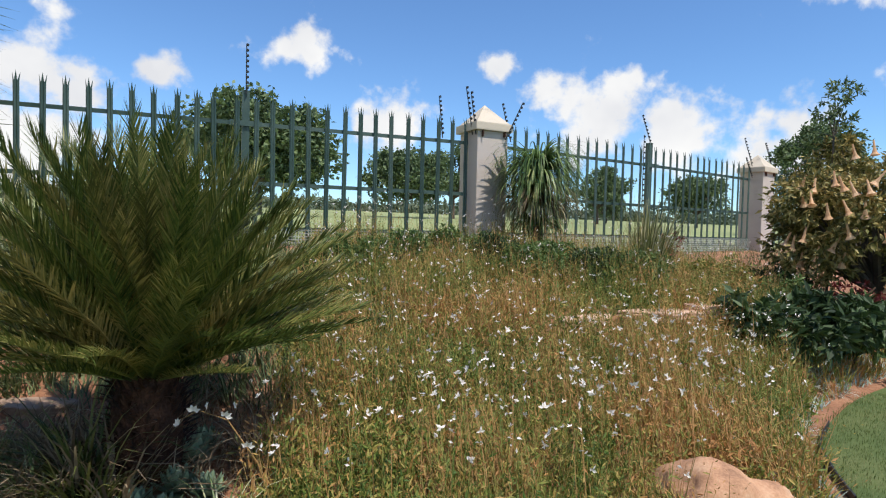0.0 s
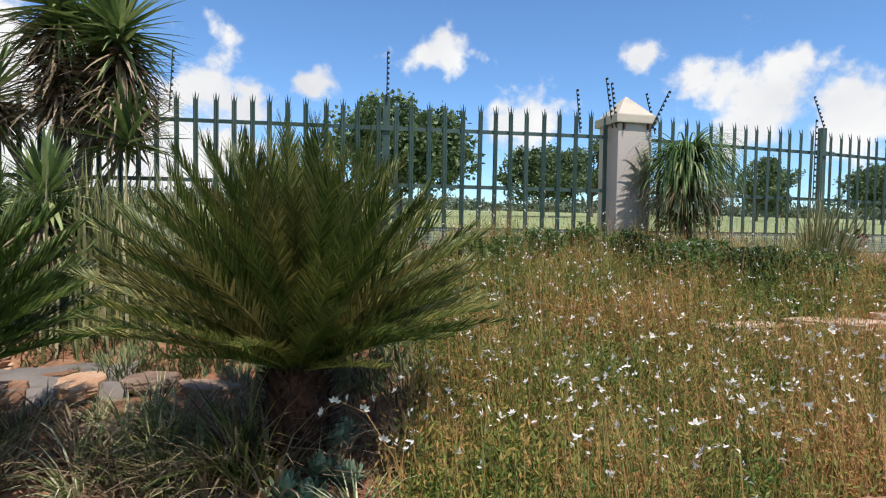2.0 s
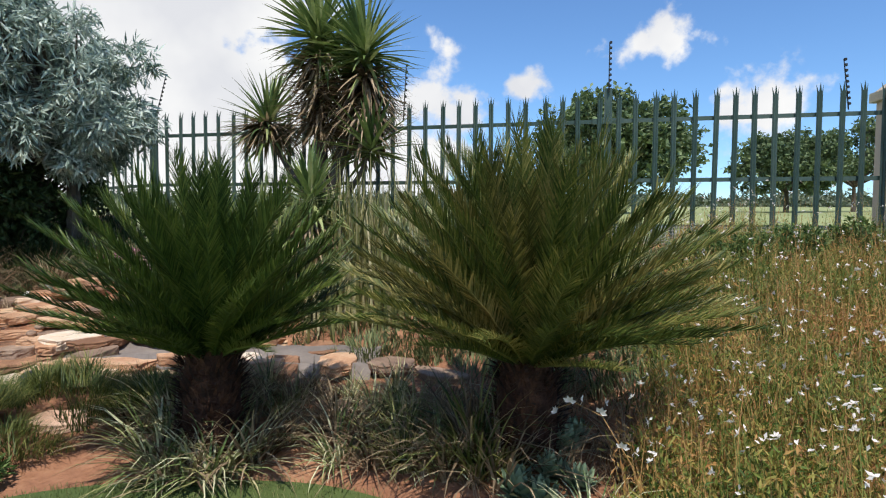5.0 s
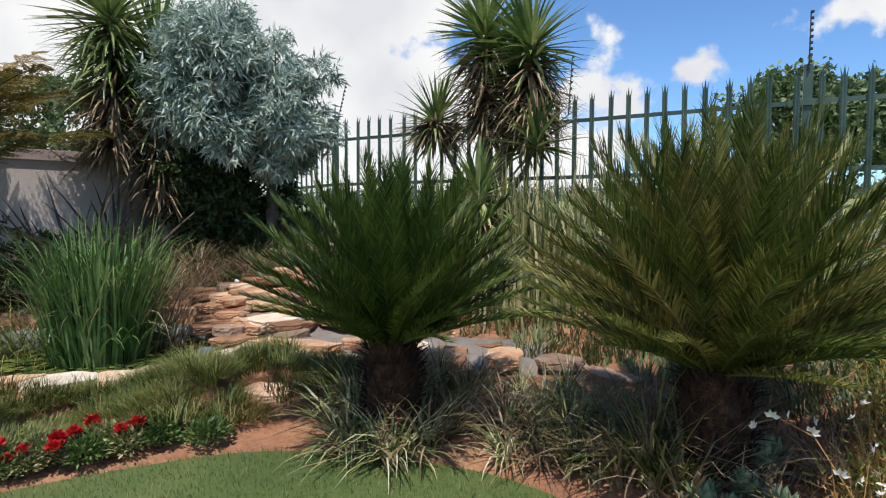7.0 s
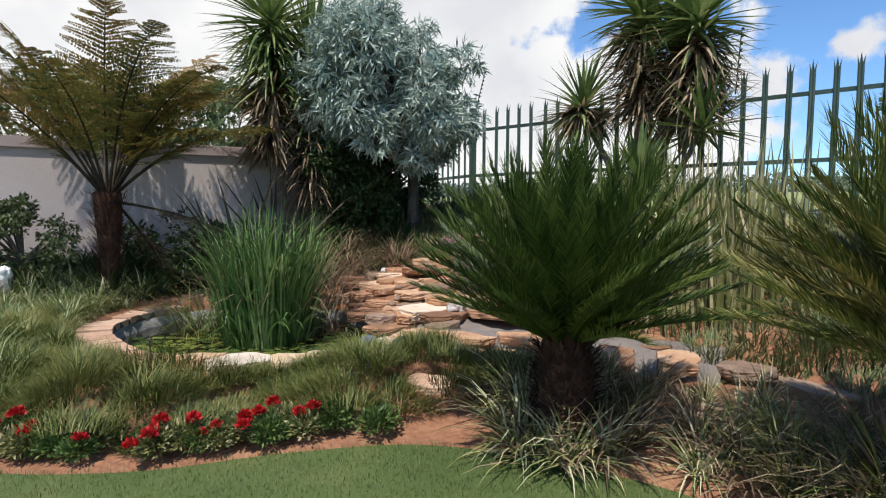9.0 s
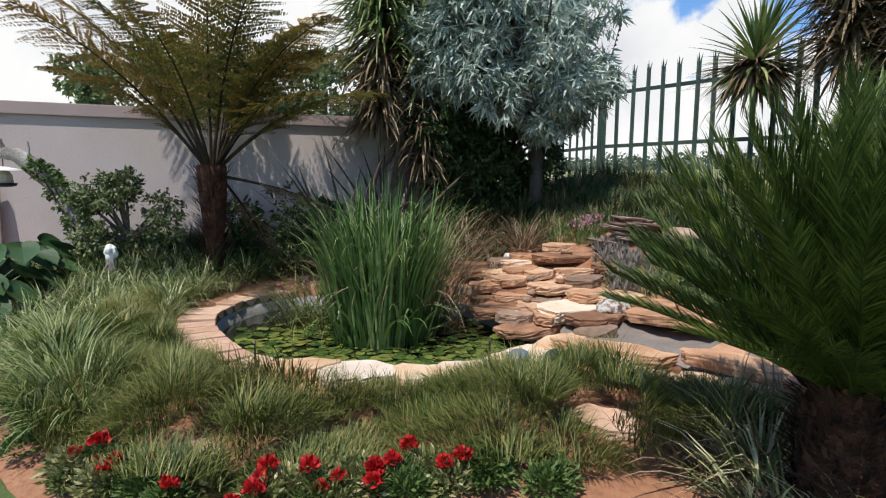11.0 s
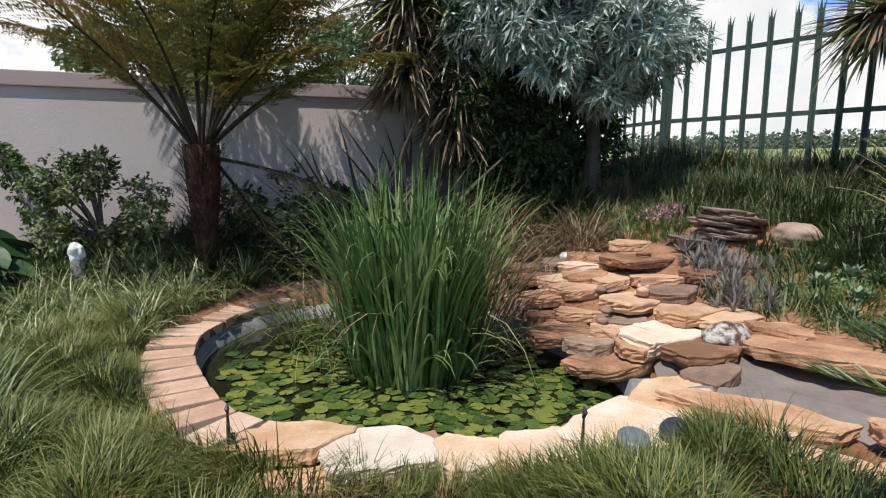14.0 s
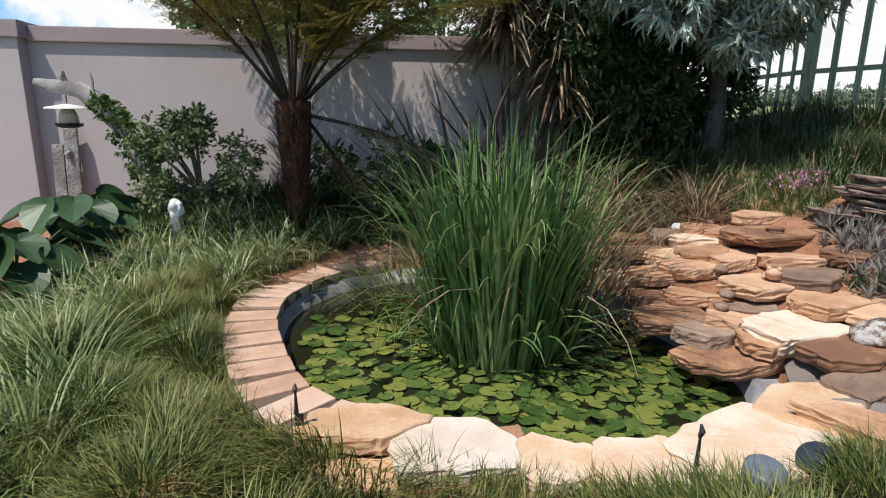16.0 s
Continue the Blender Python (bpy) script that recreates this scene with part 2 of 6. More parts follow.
dark_gloss = material("dark_glossy_leaf", [(0.02, 0.05, 0.015), (0.045, 0.09, 0.03)], 0.45, 6, 0.1, pieces=0.5)
dark_bronze = material("bronze_flax_blade", [(0.02, 0.02, 0.015), (0.06, 0.045, 0.035), (0.11, 0.09, 0.06)], 0.5, 3, 0, vary=0.7)
grey_spike = material("grey_aloe_spike", [(0.19, 0.17, 0.15), (0.33, 0.3, 0.265)], 0.7, 8, 0, vary=0.6)
pink_petal = material("pink_petal", [(0.5, 0.16, 0.32), (0.65, 0.3, 0.45)], 0.6, 8, 0, vary=0.5, thin=0.2)
bank_leaf = material("bank_weed_leaf", [(0.05, 0.08, 0.028), (0.12, 0.155, 0.058), (0.26, 0.28, 0.12)], 0.6, 1.5, 0, vary=0.8, thin=0.2)
# pale, low-contrast greens: the distance haze is mixed into the leaf colour
far_leaf = material("haze_tinted_far_foliage", [(0.07, 0.095, 0.06), (0.105, 0.135, 0.085), (0.14, 0.165, 0.11)], 0.9, 0.05, 0, vary=0.6)
lamp_grey = material("grey_lamp_housing", [(0.10, 0.12, 0.15), (0.17, 0.19, 0.23)], 0.4, 8, 0.05)
lamp_dark = material("dark_blue_lamp_housing", [(0.02, 0.026, 0.045), (0.045, 0.055, 0.085)], 0.35, 8, 0.05)
drift = material("weathered_driftwood", [(0.10, 0.085, 0.075), (0.27, 0.245, 0.225), (0.5, 0.475, 0.45)], 0.9, 6, 0.8, bump_depth=0.02)
rust = material("rusty_iron", [(0.06, 0.03, 0.02), (0.16, 0.08, 0.05)], 0.8, 20, 0.4, metal=0.4)

# ---- building helpers ----
rng = np.random.default_rng(7)


def part(name, data, mat, parent=None, label="", m=None):
    """One mesh object from a bmesh, a mesh or (verts, faces), under a thing."""
    if isinstance(data, bmesh.types.BMesh):
        me = bpy.data.meshes.new(name)
        data.to_mesh(me)
        data.free()
    elif isinstance(data, tuple):
        me = bpy.data.meshes.new(name)
        v, f = data
        me.from_pydata(np.asarray(v).tolist(), [], f if isinstance(f, list) else np.asarray(f).tolist())
    else:
        me = data
    if mat and not me.materials:
        me.materials.append(mat)
    ob = new(name, me)
    if m is not None:
        ob.matrix_basis = m
    if parent is not None:
        ob.parent = parent
    if label:
        ob["label"] = label
    return ob


def thing(name, m, label, category, group="", kind=""):
    ob = new(name)
    ob.empty_display_size = 0.1
    ob.matrix_basis = m
    return tagged(ob, label, category, group, kind)


def smooth(ob):
    for p in ob.data.polygons:
        p.use_smooth = True
    return ob


def join(*sets):
    """Several (verts, faces) pairs as one."""
    vs, fs, n = [], [], 0
    for v, f in sets:
        v = np.asarray(v, float)
        vs.append(v)
        fs.extend([[int(k) + n for k in q] for q in f])
        n += len(v)
    return np.concatenate(vs), fs


def box(cx, cy, cz, sx, sy, sz, bevel=0.0):
    bm = bmesh.new()
    bmesh.ops.create_cube(bm, size=1)
    bmesh.ops.transform(bm, matrix=Matrix.Translation((cx, cy, cz)) @ Matrix.Diagonal((sx, sy, sz, 1)), verts=bm.verts)
    if bevel:
        bmesh.ops.bevel(bm, geom=bm.edges[:], offset=bevel, segments=2, affect="EDGES", profile=0.7)
    return bm


def tube(points, radii, sides=8, wobble=0.0, cap=True):
    """A tapered limb along points: (verts, faces)."""
    pts = [Vector(p) for p in points]
    v, f = [], []
    for k, p in enumerate(pts):
        d = (pts[min(k + 1, len(pts) - 1)] - pts[max(k - 1, 0)]).normalized()
        a = d.cross(Vector((0.31, 0.95, 0.05))).normalized()
        b = d.cross(a)
        for j in range(sides):
            w = 2 * math.pi * j / sides
            r = radii[k] * (1 + wobble * (rng.random() - 0.5))
            v.append(p + a * math.cos(w) * r + b * math.sin(w) * r)
    for k in range(len(pts) - 1):
        for j in range(sides):
            f.append([k * sides + j, k * sides + (j + 1) % sides, (k + 1) * sides + (j + 1) % sides, (k + 1) * sides + j])
    if cap:
        f.append([(len(pts) - 1) * sides + j for j in range(sides)])
        f.append([sides - 1 - j for j in range(sides)])
    return np.array([tuple(q) for q in v]), f


def blades(roots, azimuth, rise, length, width, bend, segs=4, taper=1.5, fold=0.0, base=0.6, power=1.3):
    """Curved strap leaves: each leaves its root at the angle rise over the ground and turns down by bend (radians)."""
    n = len(roots)
    az, e0, L, W, B = (np.broadcast_to(np.asarray(a, float), (n,)) for a in (azimuth, rise, length, width, bend))
    out = np.stack([np.cos(az), np.sin(az), 0 * az], 1)
    side = np.stack([-np.sin(az), np.cos(az), 0 * az], 1)
    p = np.array(roots, float)
    rows = []
    for k in range(segs + 1):
        s = k / segs
        w = W * (base + (1 - base) * min(1, s * 4)) * max(0.04, 1 - s ** taper)
        e = e0 - B * s ** power
        up = np.stack([0 * e, 0 * e, np.ones(n)], 1)
        lift = fold * w
        if fold:
            rows += [p - side * w[:, None] / 2 + up * lift[:, None], p.copy(), p + side * w[:, None] / 2 + up * lift[:, None]]
        else:
            rows += [p - side * w[:, None] / 2, p + side * w[:, None] / 2]
        p = p + (out * np.cos(e)[:, None] + up * np.sin(e)[:, None]) * (L / segs)[:, None]
    c = 3 if fold else 2
    per = c * (segs + 1)
    v = np.stack(rows, 1).reshape(-1, 3)
    quads = []
    for k in range(segs):
        for j in range(c - 1):
            a = k * c + j
            quads.append([a, a + 1, a + c + 1, a + c])
    f = (np.arange(n)[:, None, None] * per + np.array(quads)[None]).reshape(-1, 4)
    return v, f


def leaves(centres, normals, ways, length, width):
    """Pointed leaves (two triangles folded at the midrib) at centres, along ways."""
    n = len(centres)
    L = np.broadcast_to(np.asarray(length, float), (n,))[:, None]
    W = np.broadcast_to(np.asarray(width, float), (n,))[:, None]
    d = ways / (np.linalg.norm(ways, axis=1, keepdims=True) + 1e-9)
    s = np.cross(d, normals)
    s /= np.linalg.norm(s, axis=1, keepdims=True) + 1e-9
    u = np.cross(s, d)
    v = np.stack([centres, centres + d * L * 0.45 + s * W / 2 + u * W * 0.15, centres + d * L, centres + d * L * 0.45 - s * W / 2 + u * W * 0.15], 1).reshape(-1, 3)
    f = (np.arange(n)[:, None, None] * 4 + np.array([[0, 1, 2], [0, 2, 3]])[None]).reshape(-1, 3)
    return v, f


def unit(n):
    a = rng.normal(size=(n, 3))
    return a / np.linalg.norm(a, axis=1, keepdims=True)


def spline(points, per=8, closed=True):
    """A smooth line through plan points."""
    p = [np.array(q, float) for q in points]
    n, out = len(p), []
    for k in range(n if closed else n - 1):
        a, b, c, d = (p[(k + j) % n] if closed else p[min(max(k + j, 0), n - 1)] for j in (-1, 0, 1, 2))
        for j in range(per):
            t = j / per
            out.append(0.5 * (2 * b + (c - a) * t + (2 * a - 5 * b + 4 * c - d) * t * t + (3 * b - a - 3 * c + d) * t ** 3))
    if not closed:
        out.append(p[-1])
    return np.array(out)


def inside(poly, x, y):
    x, y = np.asarray(x, float), np.asarray(y, float)
    hit = np.zeros(x.shape, bool)
    q = np.roll(poly, -1, axis=0)
    for (ax, ay), (bx, by) in zip(poly, q):
        if ay != by:
            hit ^= ((ay > y) != (by > y)) & (x < (bx - ax) * (y - ay) / (by - ay) + ax)
    return hit


def sdist(poly, x, y):
    """Distance to a closed outline, negative inside."""
    x, y = np.asarray(x, float), np.asarray(y, float)
    best = np.full(x.shape, 1e9)
    for a, b in zip(poly, np.roll(poly, -1, axis=0)):
        e = b - a
        t = np.clip(((x - a[0]) * e[0] + (y - a[1]) * e[1]) / (e @ e + 1e-12), 0, 1)
        best = np.minimum(best, np.hypot(x - a[0] - t * e[0], y - a[1] - t * e[1]))
    return np.where(inside(poly, x, y), -best, best)


def step(a, b, x):
    t = np.clip((np.asarray(x, float) - a) / (b - a), 0, 1)
    return t * t * (3 - 2 * t)


# ---- the plan ----
POND = spline([(-5.72, -0.16), (-6.35, -0.44), (-7.0, -0.56), (-7.55, -0.42), (-8.0, 0.0), (-8.1, 0.9), (-7.5, 1.75), (-6.6, 2.0), (-5.9, 2.08), (-5.4, 1.72), (-5.2, 1.25), (-5.28, 0.85), (-5.4, 0.4)])
LAWN = spline([(-2.1, 2.3), (-2.95, 1.93), (-3.62, 1.28), (-3.88, 0.5), (-4.05, -0.4), (-4.6, -1.25), (-6.1, -2.1), (-7.2, -3.4), (-7, -6.5), (0, -8.5), (8, -7), (9.5, 2), (7.2, 7.2), (4.5, 5.65), (3.25, 4.6), (2.65, 3.85), (2.35, 3.1), (1.4, 2.35), (-0.4, 2.25)])
FENCE = [(-12.4, 5.15), (-9.7, 5.05), (-2.76, 7.8), (0.45, 9.1), (4.2, 11.45), (7.5, 13.8), (12.0, 16.6)]
RAILS = (2.9, 2.08, 1.45)
WALL_X, WALL_TOP = -9.9, 2.4
COPING, WATER = 0.25, 0.07


CHANNEL = spline([(-5.65, 2.15), (-5.32, 2.75), (-4.75, 3.0), (-4.1, 3.3), (-3.4, 3.75)], 6, False)


def rise_beyond(x, y):
    s = np.asarray(y) - (9.0 + 0.45 * np.asarray(x))
    return 1.25 * step(-7.0, 0.5, s) + 0.03 * np.clip(s - 4.0, 0, 260)


# flat stones: x, y, top, length, width, thickness, turn, material
STONES = []
# the pond rim
STONES += [
    (-5.40, 0.05, 0.275, 0.50, 0.34, 0.08, 86, cream), (-5.21, 0.40, 0.265, 0.46, 0.34, 0.08, 84, pale_stone), (-5.14, 0.06, 0.20, 0.36, 0.20, 0.09, 70, cream), (-5.09, 0.76, 0.26, 0.30, 0.28, 0.08, 60, cream),
    (-5.02, 1.09, 0.265, 0.36, 0.34, 0.08, 100, cream), (-5.11, 1.60, 0.28, 0.66, 0.42, 0.08, 112, cream), (-5.36, 2.02, 0.29, 0.46, 0.34, 0.09, 130, cream), (-5.36, 0.62, 0.18, 0.20, 0.18, 0.16, 95, ochre),
]
# the lip of the stream
STONES += [
    (-4.95, 2.18, 0.34, 0.86, 0.28, 0.12, 48, ochre), (-4.42, 2.72, 0.36, 0.70, 0.30, 0.12, 45, ochre), (-5.08, 2.08, 0.26, 0.36, 0.22, 0.16, 110, cream), (-4.86, 2.18, 0.24, 0.20, 0.18, 0.16, 70, cream),
    (-4.62, 2.16, 0.27, 0.46, 0.24, 0.20, 40, ochre), (-4.24, 2.44, 0.30, 0.50, 0.24, 0.22, 42, ochre), (-4.0, 2.86, 0.34, 0.56, 0.28, 0.24, 48, ochre), (-3.86, 3.10, 0.30, 0.48, 0.3, 0.22, 140, ochre),
    (-3.52, 3.42, 0.32, 0.55, 0.36, 0.2, 150, ochre), (-3.12, 3.62, 0.33, 0.52, 0.36, 0.24, 160, grey_rock), (-2.72, 3.72, 0.28, 0.5, 0.3, 0.2, 170, grey_rock), (-4.3, 3.0, 0.2, 0.4, 0.3, 0.16, 20, cream),
]
# stones beside the stream
STONES += [
    (-4.6, 3.55, 0.3, 0.5, 0.32, 0.16, 140, ochre), (-4.1, 3.75, 0.3, 0.5, 0.3, 0.16, 150, ochre),
]
# slabs over the water
STONES += [
    (-5.98, 2.05, 0.25, 0.72, 0.42, 0.08, 95, ochre), (-6.15, 2.0, 0.33, 0.36, 0.28, 0.09, 90, grey_rock), (-6.0, 2.40, 0.40, 0.60, 0.40, 0.10, 105, cream), (-5.72, 2.50, 0.38, 0.72, 0.34, 0.09, 110, ochre),
    (-6.2, 2.76, 0.48, 0.55, 0.36, 0.09, 112, ochre), (-5.3, 3.02, 0.43, 0.95, 0.34, 0.10, 28, ochre), (-4.72, 3.4, 0.40, 0.62, 0.32, 0.09, 30, ochre), (-6.42, 1.88, 0.33, 0.50, 0.36, 0.08, 85, ochre),
    (-6.62, 2.14, 0.40, 0.42, 0.3, 0.08, 95, ochre), (-6.95, 2.06, 0.46, 0.4, 0.3, 0.08, 85, ochre), (-6.52, 2.56, 0.50, 0.54, 0.36, 0.09, 105, ochre), (-6.88, 2.32, 0.53, 0.5, 0.34, 0.08, 95, ochre),
    (-6.76, 2.98, 0.60, 0.50, 0.34, 0.09, 112, ochre),
]
# the lower cascade
STONES += [
    (-7.36, 2.62, 0.62, 0.56, 0.4, 0.08, 100, cream), (-7.08, 3.02, 0.70, 0.92, 0.52, 0.06, 108, ochre), (-7.22, 2.82, 0.68, 0.4, 0.3, 0.08, 100, ochre), (-7.8, 2.95, 0.70, 0.44, 0.32, 0.08, 100, ochre),
    (-7.62, 2.48, 0.60, 0.42, 0.32, 0.08, 90, grey_rock), (-7.33, 2.1, 0.53, 0.44, 0.34, 0.08, 85, ochre), (-7.7, 2.16, 0.56, 0.36, 0.28, 0.08, 85, ochre), (-6.95, 2.72, 0.58, 0.36, 0.26, 0.08, 100, ochre),
    (-6.32, 2.36, 0.40, 0.34, 0.26, 0.08, 100, grey_rock), (-6.72, 1.92, 0.36, 0.3, 0.24, 0.08, 80, ochre), (-7.05, 1.85, 0.42, 0.32, 0.24, 0.08, 80, ochre), (-7.5, 2.85, 0.66, 0.36, 0.24, 0.08, 100, ochre),
    (-6.05, 3.0, 0.46, 0.5, 0.34, 0.1, 115, ochre),
]
# the upper cascade
STONES += [
    (-5.95, 2.25, 0.36, 0.4, 0.3, 0.08, 100, ochre), (-6.45, 2.85, 0.56, 0.44, 0.3, 0.08, 112, grey_rock), (-6.62, 3.22, 0.66, 0.42, 0.3, 0.09, 110, ochre), (-7.05, 2.45, 0.58, 0.42, 0.3, 0.08, 95, ochre),
    (-7.45, 3.15, 0.78, 0.44, 0.3, 0.08, 108, ochre), (-7.15, 2.25, 0.54, 0.34, 0.26, 0.08, 85, cream), (-6.2, 2.18, 0.38, 0.34, 0.24, 0.08, 95, ochre), (-6.85, 2.55, 0.58, 0.3, 0.24, 0.08, 100, ochre),
    (-7.6, 2.75, 0.66, 0.4, 0.28, 0.08, 95, ochre), (-5.72, 3.12, 0.45, 0.4, 0.3, 0.1, 60, ochre), (-4.75, 2.95, 0.3, 0.34, 0.24, 0.1, 118, ochre), (-5.45, 2.35, 0.33, 0.4, 0.26, 0.1, 120, grey_rock),
]
# stepping stones and rocks in the beds
STONES += [
    (-4.24, 1.60, 0.17, 0.36, 0.26, 0.07, 30, brick_mat), (-4.62, -0.5, 0.13, 0.36, 0.22, 0.07, 45, brick_mat), (-2.86, 2.88, 0.2, 0.36, 0.24, 0.08, 70, brick_mat), (-5.38, -1.12, 0.11, 0.28, 0.2, 0.06, 45, brick_mat),
    (2.3, 5.9, 0.70, 1.0, 0.4, 0.14, 20, brick_mat), (1.45, 5.75, 0.64, 0.6, 0.3, 0.12, 10, brick_mat), (3.0, 6.2, 0.74, 0.7, 0.3, 0.12, 20, brick_mat),
]
# ground heights round the pond
KNOTS = [
    (-5.5, -0.5, 0.17), (-6.7, -0.95, 0.2), (-8.3, -0.5, 0.27), (-8.6, 0.9, 0.35), (-7.9, 2.0, 0.4), (-4.95, 0.3, 0.19), (-4.7, 1.1, 0.19), (-4.55, 1.7, 0.17),
    (-5.6, 2.2, 0.22), (-5.85, 2.75, 0.32), (-6.98, 2.93, 0.62), (-7.8, 2.63, 0.56), (-6.8, 3.63, 0.82), (-5.0, 3.05, 0.25), (-4.2, 2.5, 0.2), (-3.45, 3.3, 0.22),
    (-2.9, 3.5, 0.24), (-3.2, 2.05, 0.17), (-1.55, 2.98, 0.16), (-3.7, 1.5, 0.06), (-4.3, 0.3, 0.08), (0, 3.1, 0.06),
]
# ground heights of the beds and along the fence
KNOTS += [
    (1.6, 3.0, 0.06), (0.2, 5.5, 0.55), (2.6, 6.2, 0.6), (4.0, 6.2, 0.25), (-1.5, 5.2, 0.65), (-4, 5, 0.75), (-5.6, 4.6, 0.85), (-6.6, 5.1, 1.15),
    (-8.4, 4.4, 1.25), (-8.6, -0.7, 0.5), (-8.6, -1.8, 0.5), (-7.5, -1.5, 0.26), (-9.6, -3.2, 0.5), (-9.6, -1, 0.6), (-9.6, 1.2, 0.75), (-9.6, 3.5, 1.3),
    (-9.7, 5.05, 1.62), (-6.2, 6.4, 1.52), (-2.76, 7.8, 1.24), (0.45, 9.1, 1.14), (4.2, 11.4, 1.15), (7.5, 13.8, 1.18),
]
knots = [np.array(k, float) for k in KNOTS]
for sx, sy, top, lx, ly, thick, turn, mt in STONES:
    q = np.array([sx, sy, top - 0.075])
    if sdist(POND, q[:1], q[1:2])[0] > 0.3 and top > 0.21 and min(np.hypot(k[0] - sx, k[1] - sy) for k in knots) > 0.16:
        knots.append(q)
for k in range(0, len(LAWN), 6):
    knots.append(np.array([*LAWN[k], 0.0]))
for qx, qy in ((-3, 0), (-1, 1), (0, -1), (2, 1), (-2, -3), (4, 3), (-5, -3.5), (3, -4)):
    knots.append(np.array([qx, qy, 0.0]))
for k in range(24):
    qx, qy = 17 * math.cos(k * math.pi / 12), 4 + 17 * math.sin(k * math.pi / 12)
    knots.append(np.array([qx, qy, float(rise_beyond(qx, qy))]))
knots = np.array(knots)
gap = np.hypot(knots[:, None, 0] - knots[None, :, 0], knots[:, None, 1] - knots[None, :, 1])
system = np.block([[gap, np.c_[np.ones(len(knots)), knots[:, :2]]], [np.c_[np.ones(len(knots)), knots[:, :2]].T, np.zeros((3, 3))]])
weights = np.linalg.solve(system, np.r_[knots[:, 2], 0, 0, 0])


def height(x, y):
    """The ground's height over the lawn."""
    x, y = np.asarray(x, float), np.asarray(y, float)
    shape = x.shape
    x, y = x.ravel(), y.ravel()
    z = np.hypot(x[:, None] - knots[None, :, 0], y[:, None] - knots[None, :, 1]) @ weights[:-3] + weights[-3] + weights[-2] * x + weights[-1] * y
    far = step(13.0, 17.0, np.hypot(x, y - 4))
    z = z * (1 - far) + rise_beyond(x, y) * far
    d = sdist(LAWN, x, y)
    return np.where(d < 0, z * 0, z * step(-0.02, 0.5, d) + 0.0).reshape(shape)


def at(x, y):
    return float(height(np.array([x]), np.array([y]))[0])


def ground():
    def axis(lo, hi, d):
        core = np.arange(lo, hi + 1e-6, d)
        grow = [0.3, 0.8, 1.6, 3, 6, 12, 25, 50, 100, 200, 400, 800, 1600]
        return np.concatenate([[lo - g for g in reversed(grow)], core, [hi + g for g in grow]])

    xs, ys = axis(-11, 11, 0.1), axis(-5, 17, 0.1)
    X, Y = np.meshgrid(xs, ys)
    Z = height(X, Y)
    rough = np.array([noise.noise((a * 2.3, b * 2.3, 0)) * 0.02 + noise.noise((a * 7, b * 7, 3)) * 0.008 for a, b in zip(X.ravel(), Y.ravel())]).reshape(X.shape)
    lawn_d, pond_d = sdist(LAWN, X.ravel(), Y.ravel()).reshape(X.shape), sdist(POND, X.ravel(), Y.ravel()).reshape(X.shape)
    Z = Z + rough * step(0, 0.3, lawn_d) * (np.abs(X) < 11)
    Z = np.where(lawn_d < 0.0, Z - 0.03, Z)
    bed_d = np.min([np.hypot(X - a, Y - b) for a, b in CHANNEL], axis=0)
    Z = np.where(bed_d < 0.42, np.minimum(Z, 0.2), Z)
    Z = np.where(pond_d < 0.12, -0.75, Z)
    n, m = X.shape[1], X.shape[0]
    a = (np.arange(m - 1)[:, None] * n + np.arange(n - 1)[None]).ravel()
    f = np.stack([a, a + 1, a + n + 1, a + n], 1)
    ob = part("ground", (np.stack([X, Y, Z], -1).reshape(-1, 3), f), soil)
    ob.data.materials.append(field)
    mid = np.asarray([(X.ravel()[q].mean(), Y.ravel()[q].mean()) for q in f])
    out = mid[:, 1] > np.interp(mid[:, 0], [q[0] for q in FENCE], [q[1] for q in FENCE]) + 0.1
    out |= (np.abs(mid[:, 0]) > 12) | (mid[:, 1] < -8)
    ob.data.polygons.foreach_set("material_index", out.astype(np.int32))
    smooth(ob)
    tagged(ob, "red soil beds rising to a pale grass field", "ground", kind="structure")


ground()


def lawn():
    bm = bmesh.new()
    vs = [bm.verts.new((x, y, 0.0)) for x, y in LAWN]
    bm.faces.new(vs)
    bmesh.ops.triangulate(bm, faces=bm.faces[:])
    tagged(part("lawn", bm, turf), "short mown green lawn with a curved edge", "lawn", kind="structure")
    n = 210000
    x, y = rng.uniform(-5.5, 4.8, n), rng.uniform(-2.2, 5.4, n)
    d = sdist(LAWN, x, y)
    keep = (d < 0.03) & (rng.random(n) < np.clip(1.2 - (-d) * 0.35, 0.25, 1))
    near = (np.hypot(x + 3, y - 1) < 2.6) | (x > 1.5)
    keep &= near
    x, y = x[keep], y[keep]
    n = len(x)
    v, f = blades(np.stack([x, y, np.zeros(n)], 1), rng.uniform(0, 6.3, n), rng.uniform(0.7, 1.5, n), rng.uniform(0.02, 0.045, n), 0.004, rng.uniform(0.2, 1.2, n), 2)
    tagged(part("lawn_grass", (v, f), lawn_blade), "fine short lawn grass", "grass", kind="stuff")


lawn()

